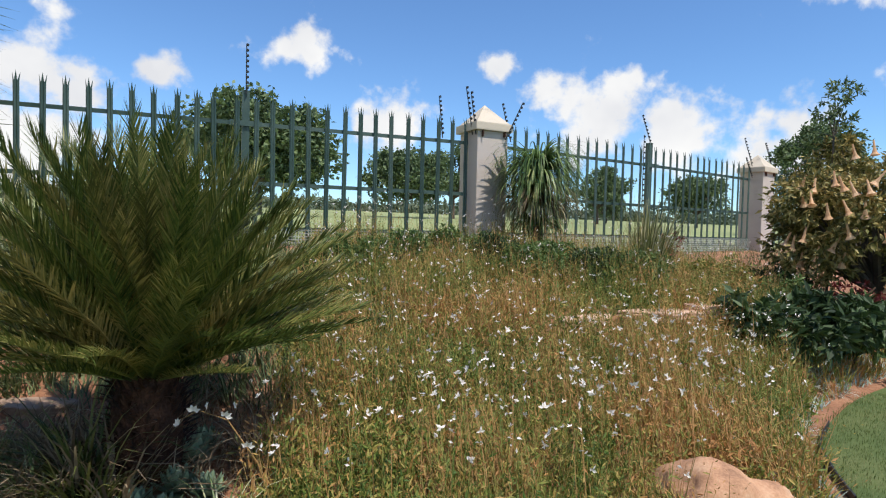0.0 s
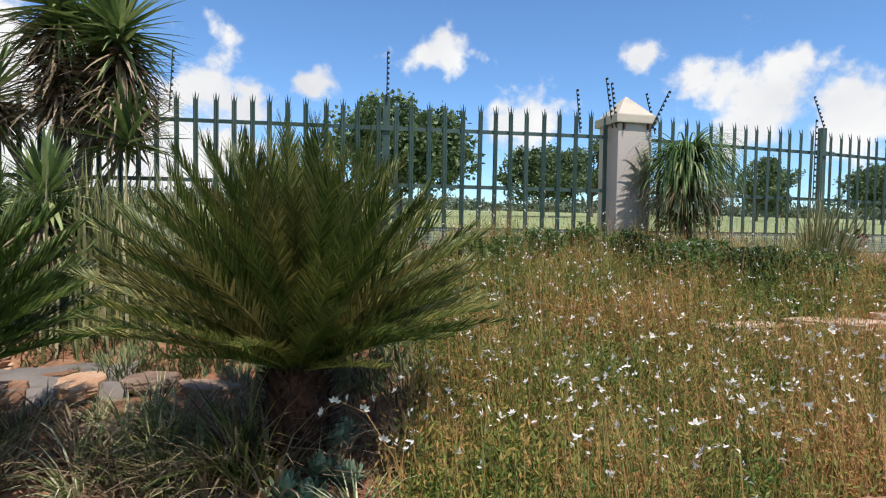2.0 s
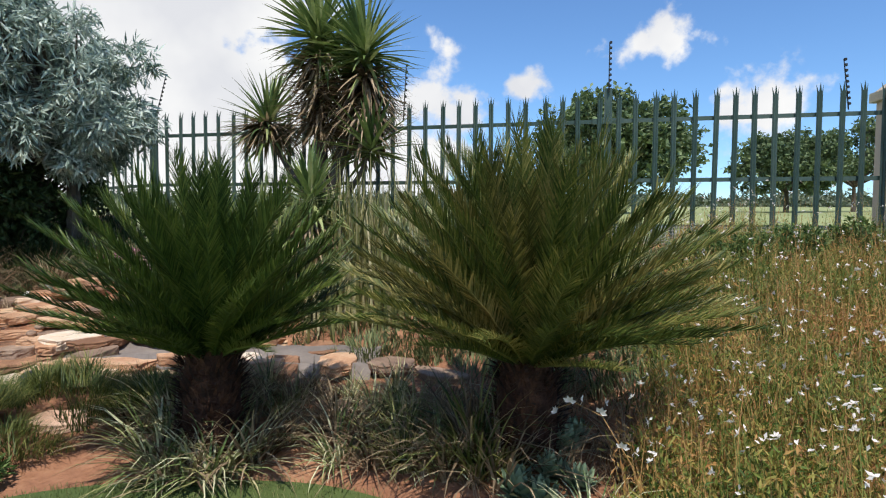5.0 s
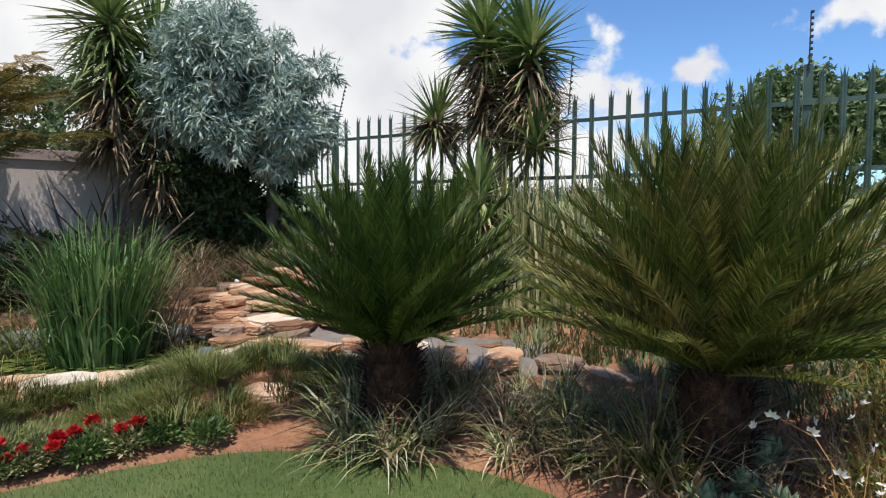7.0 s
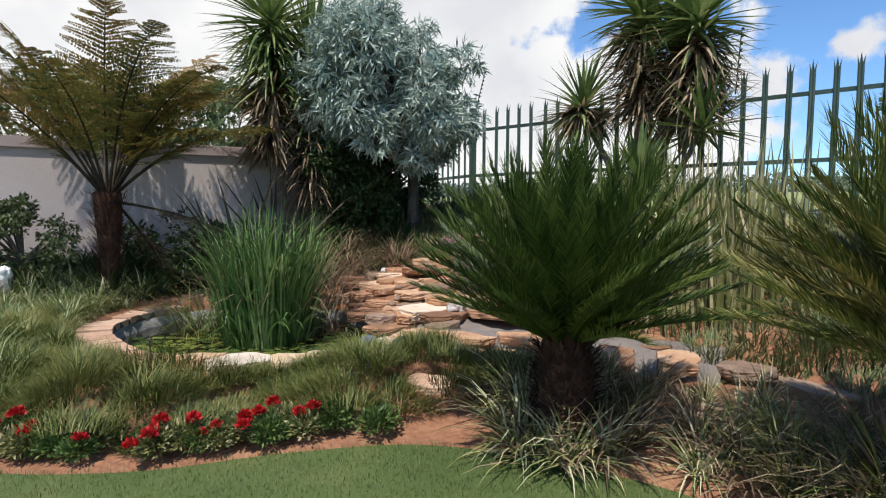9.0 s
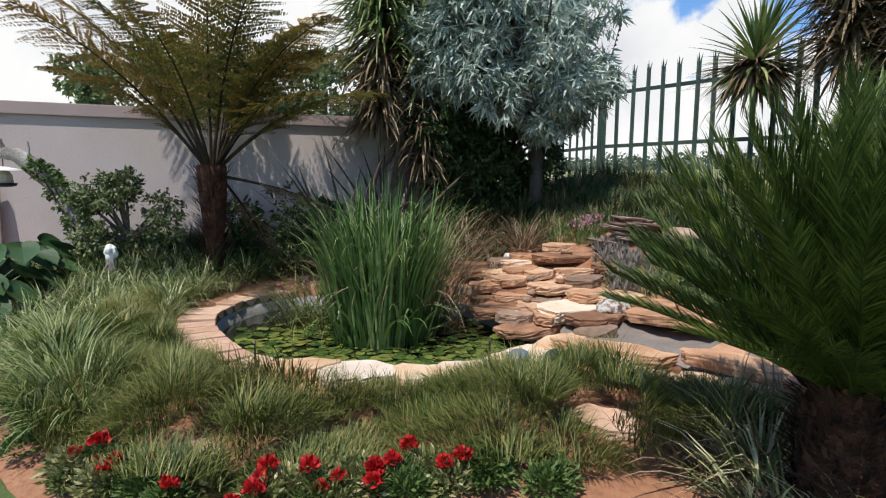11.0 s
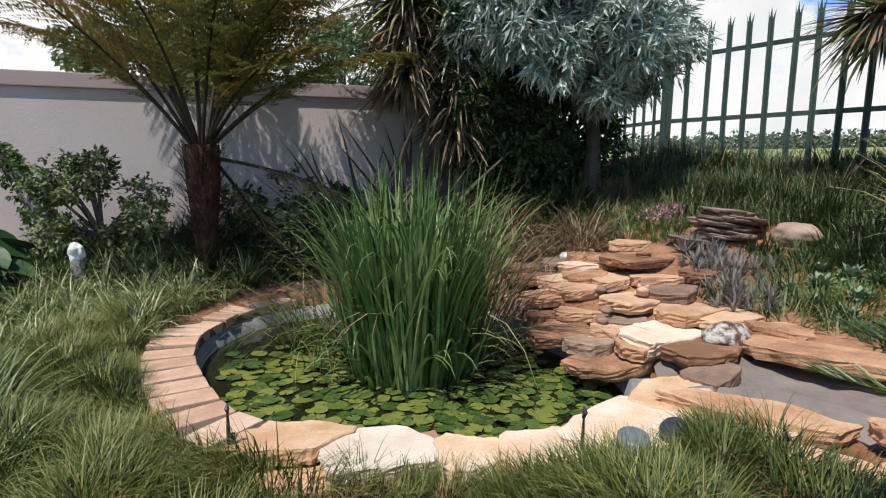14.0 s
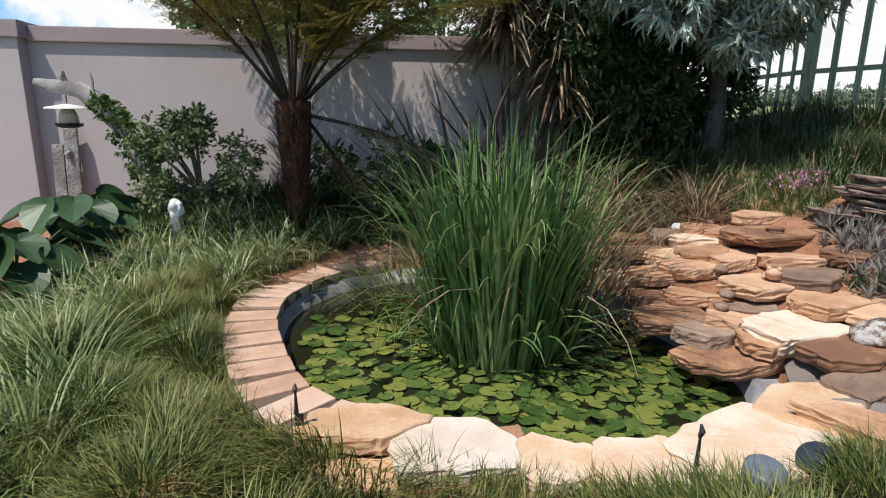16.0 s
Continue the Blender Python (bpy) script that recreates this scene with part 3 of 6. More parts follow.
# ---- wall, pillars and palisade fence ----
def garden_wall():
    lo, hi = -3.55, 3.4
    bm = box(WALL_X - 0.12, (lo + hi) / 2, 1.15, 0.24, hi - lo, 2.2)
    w = tagged(part("wall_west", bm, plaster), "pinkish grey plastered boundary wall", "wall", kind="structure")
    part("coping", box(WALL_X - 0.12, (lo + hi) / 2, WALL_TOP - 0.075, 0.33, hi - lo + 0.02, 0.155, 0.012), wall_trim, w, "mauve plaster coping")
    part("pilaster", box(WALL_X - 0.08, lo - 0.22, 1.19, 0.5, 0.46, 2.28, 0.01), plaster, w)
    part("pilaster_cap", box(WALL_X - 0.08, lo - 0.22, WALL_TOP - 0.05, 0.58, 0.54, 0.17, 0.012), wall_trim, w)
    ext = tagged(part("wall_south_west", box(WALL_X - 0.05, -6.3, 1.15, 0.24, 5.1, 2.2), plaster), "pinkish grey plastered boundary wall", "wall", kind="structure")
    part("coping", box(WALL_X - 0.05, -6.3, WALL_TOP - 0.055, 0.33, 5.1, 0.155, 0.012), wall_trim, ext, "mauve plaster coping")


garden_wall()


def pale_mesh(top, bottom):
    """A W-section pale with a triple-pointed head."""
    xs, ys = (-0.034, -0.017, 0.0, 0.017, 0.034), (0.0, 0.014, 0.004, 0.014, 0.0)
    v = []
    for z in (bottom, top - 0.13):
        v += [(x, y, z) for x, y in zip(xs, ys)]
    v += [(-0.042, -0.012, top - 0.02), (0.0, 0.01, top), (0.042, -0.012, top - 0.02)]
    f = [[k, k + 1, k + 6, k + 5] for k in range(4)] + [[5, 6, 10], [6, 7, 8, 11], [8, 9, 12]]
    n = len(v)
    v += [(x, y + 0.004, z) for x, y, z in v]
    f += [[q + n for q in reversed(g)] for g in f]
    f += [[0, 5, 5 + n, n], [9, 4, 4 + n, 9 + n]]
    me = bpy.data.meshes.new("pale")
    me.from_pydata(v, [], f)
    me.materials.append(steel)
    return me


def stake_mesh(length, beads):
    rod = tube([(0, 0, 0), (0, 0, length)], [0.009, 0.007], 6)
    sets = [rod]
    for k in range(beads):
        z = length * (0.12 + 0.86 * k / (beads - 1))
        sets.append(tube([(0.016, 0, z - 0.018), (0.016, 0, z - 0.012), (0.016, 0, z + 0.012), (0.016, 0, z + 0.018)], [0.008, 0.019, 0.019, 0.008], 7))
    return join(*sets)


def electric_stake(x, y, z, length, lean_x=0.0, lean_y=0.0, beads=9):
    ob = part("electric_fence_stake", stake_mesh(length, beads), black, m=pose(x, y, z, lean_x, lean_y, 0))
    tagged(ob, "thin black electric fence stake with insulators", "fence stake", "electric fence stakes")


def fence_panel(a, b, first=True, label="green steel palisade fence with triple-pointed pales", bottom=1.3, last_post=True, spacing=0.25, post_top=3.36):
    a, b = Vector((*a, 0)), Vector((*b, 0))
    d = (b - a)
    length, turn = d.length, math.degrees(math.atan2(d.y, d.x))
    root = thing("palisade_fence", pose(a.x, a.y, 0, 0, 0, turn), label, "fence", "palisade fence panels")
    for z in RAILS:
        bm = box(length / 2, 0.034, z, length, 0.012, 0.055)
        part("rail", bm, steel, root)
        part("rail_flange", box(length / 2, 0.056, z + 0.022, length, 0.032, 0.01), steel, root)
    me = pale_mesh(3.3, bottom)
    count = int(round(length / spacing))
    for k in range(count):
        if k == 0 and not first:
            continue
        s = (k + 0.5) * length / count
        dz = float(rng.normal(0, 0.004))
        part("pale", me, steel, root, m=pose(s, 0, dz, 0, float(rng.normal(0, 0.25)), 180))
    if last_post:
        part("post", box(length, 0.09, (post_top + 0.8) / 2, 0.1, 0.1, post_top - 0.8, 0.006), steel, root)
        part("joint_plate", box(length, 0.02, RAILS[0], 0.42, 0.02, 0.075), steel, root)
    return root


for k in range(len(FENCE) - 1):
    at_pillar = k in (2, 4)
    fence_panel(FENCE[k], FENCE[k + 1], bottom=1.28, last_post=not at_pillar)


def wire_mesh_strip(a, b):
    """Galvanised mesh wired to the foot of the fence."""
    a, b = Vector((*a, 0)), Vector((*b, 0))
    d = b - a
    n = int(d.length / 0.045)
    v, f = [], []

    def bar(p, q, r=0.0035):
        k = len(v)
        for c in (p, q):
            for o in ((-r, -r), (r, -r), (r, r), (-r, r)):
                if abs(q[2] - p[2]) > 0.01:
                    v.append((c[0] + o[0], c[1] + o[1], c[2]))
                else:
                    v.append((c[0], c[1] + o[0], c[2] + o[1]))
        for j in range(4):
            f.append([k + j, k + (j + 1) % 4, k + 4 + (j + 1) % 4, k + 4 + j])

    L = d.length
    for k in range(n + 1):
        bar((k * L / n, -0.03, 1.15), (k * L / n, -0.03, 1.46))
    for z in (1.17, 1.215, 1.26, 1.305, 1.35, 1.395, 1.44):
        bar((0, -0.03, z), (L, -0.03, z))
    ob = part("wire_mesh_strip", (v, f), wire, m=pose(a.x, a.y, 0, 0, 0, math.degrees(math.atan2(d.y, d.x))))
    tagged(ob, "galvanised wire mesh strip at the fence foot", "wire mesh", kind="stuff")


for k in (1, 2, 3, 4):
    wire_mesh_strip(FENCE[k], FENCE[k + 1])


def pillar(x, y, base, turn):
    root = thing("gate_pillar", pose(x, y, base, 0, 0, turn), "plastered fence pillar with a pyramid cap", "pillar", "fence pillars")
    h = 3.08 - base
    part("shaft", box(0, 0, h / 2 - 0.25, 0.56, 0.56, h + 0.5, 0.015), pillar_mat, root)
    part("cap_slab", box(0, 0, h + 0.055, 0.68, 0.68, 0.13, 0.02), cap_mat, root, "sand-coloured cap slab")
    v = [(-0.31, -0.31, 0), (0.31, -0.31, 0), (0.31, 0.31, 0), (-0.31, 0.31, 0), (0.012, 0, 0.33), (-0.012, 0, 0.33)]
    part("pyramid", ([(p, q, r + h + 0.115) for p, q, r in v], [[0, 1, 4, 5], [1, 2, 4], [2, 3, 5, 4], [3, 0, 5], [3, 2, 1, 0]]), cap_mat, root, "sand-coloured pyramid top")
    for sx, sz in ((-0.2, 0.0), (0.2, 0.02)):
        part("bracket", box(sx, -0.3, h - 0.02 + sz, 0.02, 0.06, 0.18, 0.004), rust, root)


pillar(0.62, 9.2, 1.25, 27)
pillar(7.72, 13.95, 1.3, 35)
for x, y, z, L, lx, ly in ((-2.76, 7.8, 3.3, 0.68, 0, 0), (0.42, 8.9, 3.0, 0.75, 3, -9), (0.47, 8.85, 3.0, 0.66, 2, -8), (0.95, 9.0, 2.95, 0.65, 0, 24), (1.1, 9.55, 3.0, 0.66, 0, -14), (4.2, 11.5, 3.25, 0.7, 0, -18),
                          (-0.05, 8.95, 2.95, 0.66, 0, -6), (7.4, 13.6, 3.2, 0.7, 0, -18), (7.9, 13.7, 3.3, 0.5, 0, -18), (7.3, 13.4, 2.9, 0.5, 0, -20), (-9.75, 5.15, 3.0, 1.0, -6, 16), (-9.55, 5.3, 1.75, 1.45, 0, 0), (-5.55, 6.75, 3.0, 0.85, 0, 4), (4.0, 11.4, 2.0, 1.5, 0, 0)):
    electric_stake(x, y, z, L, lx, ly, 13 if L > 0.95 else 9)


# ---- the pond ----
def normals(poly):
    t = np.roll(poly, -1, axis=0) - np.roll(poly, 1, axis=0)
    n = np.stack([t[:, 1], -t[:, 0]], 1)
    n /= np.linalg.norm(n, axis=1, keepdims=True)
    area = np.sum(poly[:, 0] * np.roll(poly[:, 1], -1) - poly[:, 1] * np.roll(poly[:, 0], -1))
    return n if area > 0 else -n


POND_N = normals(POND)


def pond():
    rows = [(0.30, 0.12), (0.02, COPING - 0.07), (0.0, COPING - 0.075), (-0.04, 0.0), (-0.08, -0.3), (-0.25, -0.5)]
    n = len(POND)
    v = [(*(p + q * off), z) for off, z in rows for p, q in zip(POND, POND_N)]
    f = [[k * n + j, k * n + (j + 1) % n, (k + 1) * n + (j + 1) % n, (k + 1) * n + j] for k in range(len(rows) - 1) for j in range(n)]
    f.append([(len(rows) - 1) * n + j for j in range(n)])
    root = thing("garden_pond", pose(0, 0, 0), "kidney-shaped garden pond with dark rendered sides", "pond")
    smooth(part("basin", (v, f), liner, root, "dark grey rendered basin"))
    bm = bmesh.new()
    bm.faces.new([bm.verts.new((*(p - q * 0.005), WATER)) for p, q in zip(POND, POND_N)])
    bmesh.ops.triangulate(bm, faces=bm.faces[:])
    surface = part("water", bm, water, None)
    tagged(surface, "dark still pond water", "water", kind="structure")
    # brick rim along the round end
    ring, ring_n = np.roll(POND, 4, axis=0), np.roll(POND_N, 4, axis=0)
    line = np.cumsum(np.r_[0, np.linalg.norm(np.diff(ring, axis=0), axis=1)])
    s = line[4] - 0.22
    bm = box(0, 0, 0, 0.315, 0.179, 0.075, 0.008)
    me = bpy.data.meshes.new("brick")
    bm.to_mesh(me)
    bm.free()
    me.materials.append(brick_mat)
    rim_end = line[4 * 8 + 6]
    while s < rim_end:
        px, py = np.interp(s, line, ring[:, 0]), np.interp(s, line, ring[:, 1])
        nx, ny = np.interp(s, line, ring_n[:, 0]), np.interp(s, line, ring_n[:, 1])
        turn = math.degrees(math.atan2(ny, nx))
        part("brick", me, brick_mat, root, m=pose(px + nx * 0.16, py + ny * 0.16, COPING - 0.038 + float(rng.normal(0, 0.003)), 0, float(rng.normal(0, 0.6)), turn + float(rng.normal(0, 1.5))))
        s += 0.203
    m = 4 * 8 + 7
    v = [(*(p + q * off), z) for p, q in zip(ring[2:m], ring_n[2:m]) for off, z in ((-0.002, 0.1), (0.006, COPING - 0.015), (0.312, COPING - 0.015), (0.325, 0.0))]
    f = [[4 * a + j, 4 * a + j + 1, 4 * a + 5 + j, 4 * a + 4 + j] for a in range(m - 3) for j in range(3)]
    part("mortar_bed", (v, f), mortar, root)


pond()


# ---- stones ----
def slab(lx, ly, h, seed, rugged=0.16, layers=0):
    """A flat broken stone: straight-edged uneven outline, nearly flat top, ragged layered sides."""
    r = np.random.default_rng(seed)
    corners = r.integers(6, 9)
    a = (np.arange(corners) + r.uniform(-0.3, 0.3, corners)) / corners * 2 * math.pi + r.uniform(0, 6)
    rad = r.uniform(1 - rugged, 1 + rugged, corners)
    sq = 1 / np.maximum(np.abs(np.cos(a)), np.abs(np.sin(a))) ** 0.7
    cx, cy = np.cos(a) * rad * sq * lx / 2, np.sin(a) * rad * sq * ly / 2
    n = 30
    t = np.arange(n) / n * corners
    x, y = np.interp(t, np.arange(corners + 1), np.r_[cx, cx[0]]), np.interp(t, np.arange(corners + 1), np.r_[cy, cy[0]])
    x, y = x + r.normal(0, 0.012, n) * lx, y + r.normal(0, 0.012, n) * lx
    steps = [0.0, r.uniform(0.15, 0.35), r.uniform(0.4, 0.5), r.uniform(0.55, 0.65), r.uniform(0.7, 0.8), 0.92, 1.0]
    offs = [r.uniform(0.9, 0.97), r.uniform(0.95, 1.0), r.uniform(0.965, 1.0), r.uniform(0.975, 1.01), r.uniform(0.98, 1.0), 1.0, 0.965]
    rows = list(zip(offs, steps)) + [(0.75, 1.0), (0.4, 1.0)]
    tilt = r.normal(0, 0.05, 2)
    v = []
    for sc, z in rows:
        jit = r.normal(0, 0.022, n) if z < 0.9 else r.normal(0, 0.004, n)
        for px, py, j in zip(x, y, jit):
            top = h * z + (0.006 * noise.noise((px * 9, py * 9, seed)) + px * tilt[0] * 0.3 + py * tilt[1] * 0.3) * (z > 0.5)
            v.append((px * (sc + j), py * (sc + j), top))
    f = [[k * n + j, k * n + (j + 1) % n, (k + 1) * n + (j + 1) % n, (k + 1) * n + j] for k in range(len(rows) - 1) for j in range(n)]
    f.append([(len(rows) - 1) * n + j for j in range(n)])
    f.append([n - 1 - j for j in range(n)])
    return v, f


TOPS = {}
for k, (x, y, top, lx, ly, h, turn, mt) in enumerate(STONES):
    g = at(x, y)
    if sdist(POND, np.array([x]), np.array([y]))[0] > 0.45:
        top = max(top, g + 0.06)
    if k < 8:
        lx, ly = lx * 1.1, ly * 1.12
    deep = min(0.085, max(h, top - g + 0.02)) if abs(sdist(POND, np.array([x]), np.array([y]))[0]) > 0.4 else h
    TOPS[(x, y)] = top
    ob = (part("flagstone", slab(lx, ly, deep, 40 + k), mt, m=pose(x, y, top - deep, float(rng.normal(0, 2.5)), float(rng.normal(0, 2.5)), turn)))
    tagged(ob, {cream: "cream sandstone slab with broken edges", pale_stone: "pale whitish sandstone slab on the pond rim", ochre: "ochre sandstone slab with ragged layered edges", grey_rock: "grey-brown weathered flat slab", brick_mat: "flat reddish stepping stone among plants"}[mt], "stone", "flat garden stones")


def boulder(x, y, z, sx, sy, sz, mt, label, name="boulder", turn=0.0, seed=1, rough=0.22):
    bm = bmesh.new()
    bmesh.ops.create_icosphere(bm, subdivisions=4, radius=1)
    for v in bm.verts:
        c = v.co.copy()
        k = 1 + rough * noise.noise(c * 1.3 + Vector((seed * 7, 0, 0))) + 0.3 * rough * noise.noise(c * 4 + Vector((seed, 5, 0)))
        v.co = Vector((c.x * sx * k, c.y * sy * k, c.z * sz * k))
    ob = smooth(part(name, bm, mt, m=pose(x, y, z, 0, 0, turn)))
    return tagged(ob, label, "rock")


boulder(1.52, 2.86, 0.10, 0.36, 0.24, 0.2, ochre, "large orange sandstone boulder among flowers", turn=-10, seed=3, rough=0.42)
boulder(1.3, 2.75, 0.05, 0.22, 0.2, 0.16, ochre, "orange sandstone rock beside a boulder", turn=30, seed=5)
boulder(-5.77, 2.72, at(-5.77, 2.72) + 0.09, 0.17, 0.12, 0.085, quartz, "mottled white and brown quartz rock", turn=100, seed=8, rough=0.15)
boulder(-7.7, 2.6, TOPS[(-7.62, 2.48)] + 0.02, 0.055, 0.045, 0.04, white_paint, "smooth white pebble on the cascade", "pebble", seed=2, rough=0.08)
boulder(-6.55, 4.08, at(-6.55, 4.08) + 0.05, 0.2, 0.16, 0.11, grey_rock, "pale grey-green rock among succulents", turn=20, seed=11)
for x, y, z in ((-6.42, 2.26, 0.46), (-6.72, 2.4, 0.5), (-6.3, 2.15, 0.4)):
    boulder(x, y, at(x, y) + 0.075, 0.05, 0.042, 0.03, grey_rock, "smooth grey pebble on the cascade", "pebble", seed=int(-x * 10), rough=0.1)


def layered_rock():
    root = thing("layered_rock", pose(-7.0, 3.78, at(-7.0, 3.78) - 0.02, 0, 0, 108), "stack of thin ragged brown slate layers", "rock")
    for k in range(20):
        q = k / 19
        ob = part("rock_layer", slab(0.72 - 0.22 * q + float(rng.normal(0, 0.05)), 0.5 - 0.1 * q, 0.026, 300 + k, 0.34), layer_rock, root, m=pose(float(rng.normal(0.04 * q, 0.05)), float(rng.normal(0, 0.04)), 0.0145 * k - 0.06, float(rng.normal(3, 2)), float(rng.normal(5, 2)), float(rng.normal(0, 14))))
        smooth(ob)


layered_rock()


def stream_bed():
    line = CHANNEL
    t = np.gradient(line, axis=0)
    n = np.stack([t[:, 1], -t[:, 0]], 1) / np.linalg.norm(t, axis=1, keepdims=True)
    v, cols = [], [(-0.42, -0.1), (-0.3, 0.04), (-0.1, -0.03), (0.1, -0.03), (0.3, 0.03), (0.42, -0.1)]
    for k, (p, q) in enumerate(zip(line, n)):
        z = 0.28 if k else 0.24
        v += [(p[0] + q[0] * o, p[1] + q[1] * o, z + dz + float(rng.normal(0, 0.006))) for o, dz in cols]
    c = len(cols)
    f = [[k * c + j, k * c + j + 1, (k + 1) * c + j + 1, (k + 1) * c + j] for k in range(len(line) - 1) for j in range(c - 1)]
    tagged(smooth(part("stream_channel", (v, f), cement)), "grey cement channel between flat stones", "stream bed", kind="structure")


stream_bed()


# ---- cycads ----
def cycad_frond(L, seed, wide=0.13, arch=0.5):
    """A stiff feather leaf along +x that arches; leaflets in a shallow V."""
    r = np.random.default_rng(seed)
    n = 112
    s = np.linspace(0.1, 1.0, n)
    ang = -arch * s ** 1.6
    xs, zs = np.cumsum(np.cos(ang)) / n * L, np.cumsum(np.sin(ang)) / n * L
    pos = np.stack([xs, r.normal(0, 0.003, n).cumsum() * 0.5, zs], 1)
    tang = np.stack([np.cos(ang), 0 * ang, np.sin(ang)], 1)
    up = np.stack([-np.sin(ang), 0 * ang, np.cos(ang)], 1)
    sets = [tube(pos[::6], np.linspace(0.009, 0.002, len(pos[::6])), 5)]
    for sgn in (-1, 1):
        side = np.array([0, sgn, 0.0])
        w = wide * np.clip((s - 0.07) * 5, 0.1, 1) * (1 - 0.3 * s ** 3) * r.uniform(0.85, 1.1, n)
        way = side[None] * (0.62 - 0.2 * s[:, None] ** 2) + tang * (0.8 + 0.5 * s[:, None]) + up * 0.3 + r.normal(0, 0.13, (n, 3))
        way /= np.linalg.norm(way, axis=1, keepdims=True)
        droop = -0.25 * up
        tip = pos + way * w[:, None] + droop * (w * 0.25)[:, None]
        half = tang * 0.0068
        mid = pos + way * (w * 0.55)[:, None]
        v = np.stack([pos - half, pos + half, mid + half, mid - half, tip], 1).reshape(-1, 3)
        f = []
        for k in range(n):
            f += [[5 * k, 5 * k + 1, 5 * k + 2, 5 * k + 3], [5 * k + 3, 5 * k + 2, 5 * k + 4]]
        sets.append((v, f))
    me = bpy.data.meshes.new("frond")
    v, f = join(*sets)
    me.from_pydata(v.tolist(), [], f)
    return me


def shaggy_trunk(r0, r1, h, tufts, length=0.12, wide=0.034):
    sets = [tube([(0, 0, -0.12), (0, 0, h * 0.3), (0, 0, h * 0.7), (0, 0, h)], [r0, r0 * 1.04, (r0 + r1) / 2, r1 * 0.8], 14, 0.12)]
    a, z = rng.uniform(0, 6.3, tufts), rng.uniform(0, h, tufts)
    rad = r0 + (r1 - r0) * z / h
    roots = np.stack([np.cos(a) * rad * 0.95, np.sin(a) * rad * 0.95, z], 1)
    tuft = blades(roots, a, rng.uniform(0.2, 1.3, tufts), rng.uniform(0.5, 1.2, tufts) * length, wide, rng.uniform(-0.4, 0.6, tufts), 2)
    return join(*sets), tuft


def cycad(x, y, crown, ground_z, count, L, label, old, seed, low=8):
    r = np.random.default_rng(seed)
    root = thing("cycad", pose(x, y, ground_z), label, "cycad", "cycads in the bed")
    core, tuft = shaggy_trunk(0.17, 0.17, crown - ground_z, 520)
    tagged(part("leaf_base_fibre", tuft, trunk_mat, part("trunk", core, trunk_mat, root, "shaggy red-brown trunk")), kind="stuff")
    young = [cycad_frond(L * q, seed + k, 0.2, a) for k, (q, a) in enumerate(((1.0, 0.12), (0.95, 0.22), (1.04, 0.3), (0.9, 0.42)))]
    aged = [cycad_frond(L * q, seed + 20 + k, 0.18, a) for k, (q, a) in enumerate(((0.95, 0.3), (0.88, 0.5)))]
    for me in young:
        me.materials.append(cycad_leaf if old else cycad_fresh)
    for me in aged:
        me.materials.append(cycad_old)
    for k in range(count):
        q = (k + 0.5) / count
        az = k * 137.5 + r.normal(0, 9)
        el = 88 - (88 - low) * q ** 0.9 + r.normal(0, 4)
        me = young[k % 4] if el < 38 or r.random() > old * (0.3 + q) else aged[k % 2]
        reach = 1.0 - 0.2 * q ** 2
        m = pose(0, 0, crown - ground_z - 0.03 * q, 0, 0, az) @ pose(0.03 + 0.08 * q, 0, 0, 0, -el, 0) @ pose(0, 0, 0, r.normal(0, 14), 0, 0) @ Matrix.Diagonal((reach, reach, reach, 1))
        part("frond", me, None, root, m=m)
    return root


cycad(-1.57, 3.0, 0.70, 0.12, 200, 1.27, "large sago cycad with dark bronze-green stiff fronds", 0.6, 100, 24)
cycad(-3.25, 2.06, 0.68, 0.14, 130, 1.12, "smaller sago cycad with fresh green stiff fronds", 0.0, 160, 22)


# ---- yuccas ----
def rosette(n, L, width, low=-0.5, bend=0.35, seed=0):
    """A head of sword leaves, from upright ones in the middle to hanging ones."""
    r = np.random.default_rng(seed)
    q = (np.arange(n) + 0.5) / n
    az = np.arange(n) * 2.39996 + r.normal(0, 0.15, n)
    el = 1.5 - (1.5 - low) * q + r.normal(0, 0.1, n)
    roots = np.stack([np.cos(az) * 0.035, np.sin(az) * 0.035, 0.10 - 0.22 * q], 1)
    return blades(roots, az, el, L * r.uniform(0.75, 1.08, n), width, bend * r.uniform(0.3, 1.4, n), 4, 2.2, fold=0.18, base=0.7)


def skirt(n, L, width, top, bottom, radius, seed=0, rise=(-0.9, 0.15)):
    """Dead leaves hanging round a stem."""
    r = np.random.default_rng(seed)
    az, z = r.uniform(0, 6.3, n), r.uniform(bottom, top, n)
    roots = np.stack([np.cos(az) * radius, np.sin(az) * radius, z], 1)
    return blades(roots, az, r.uniform(*rise, n), L * r.uniform(0.6, 1.1, n), width, r.uniform(0.1, 1.0, n), 4, 2.2)


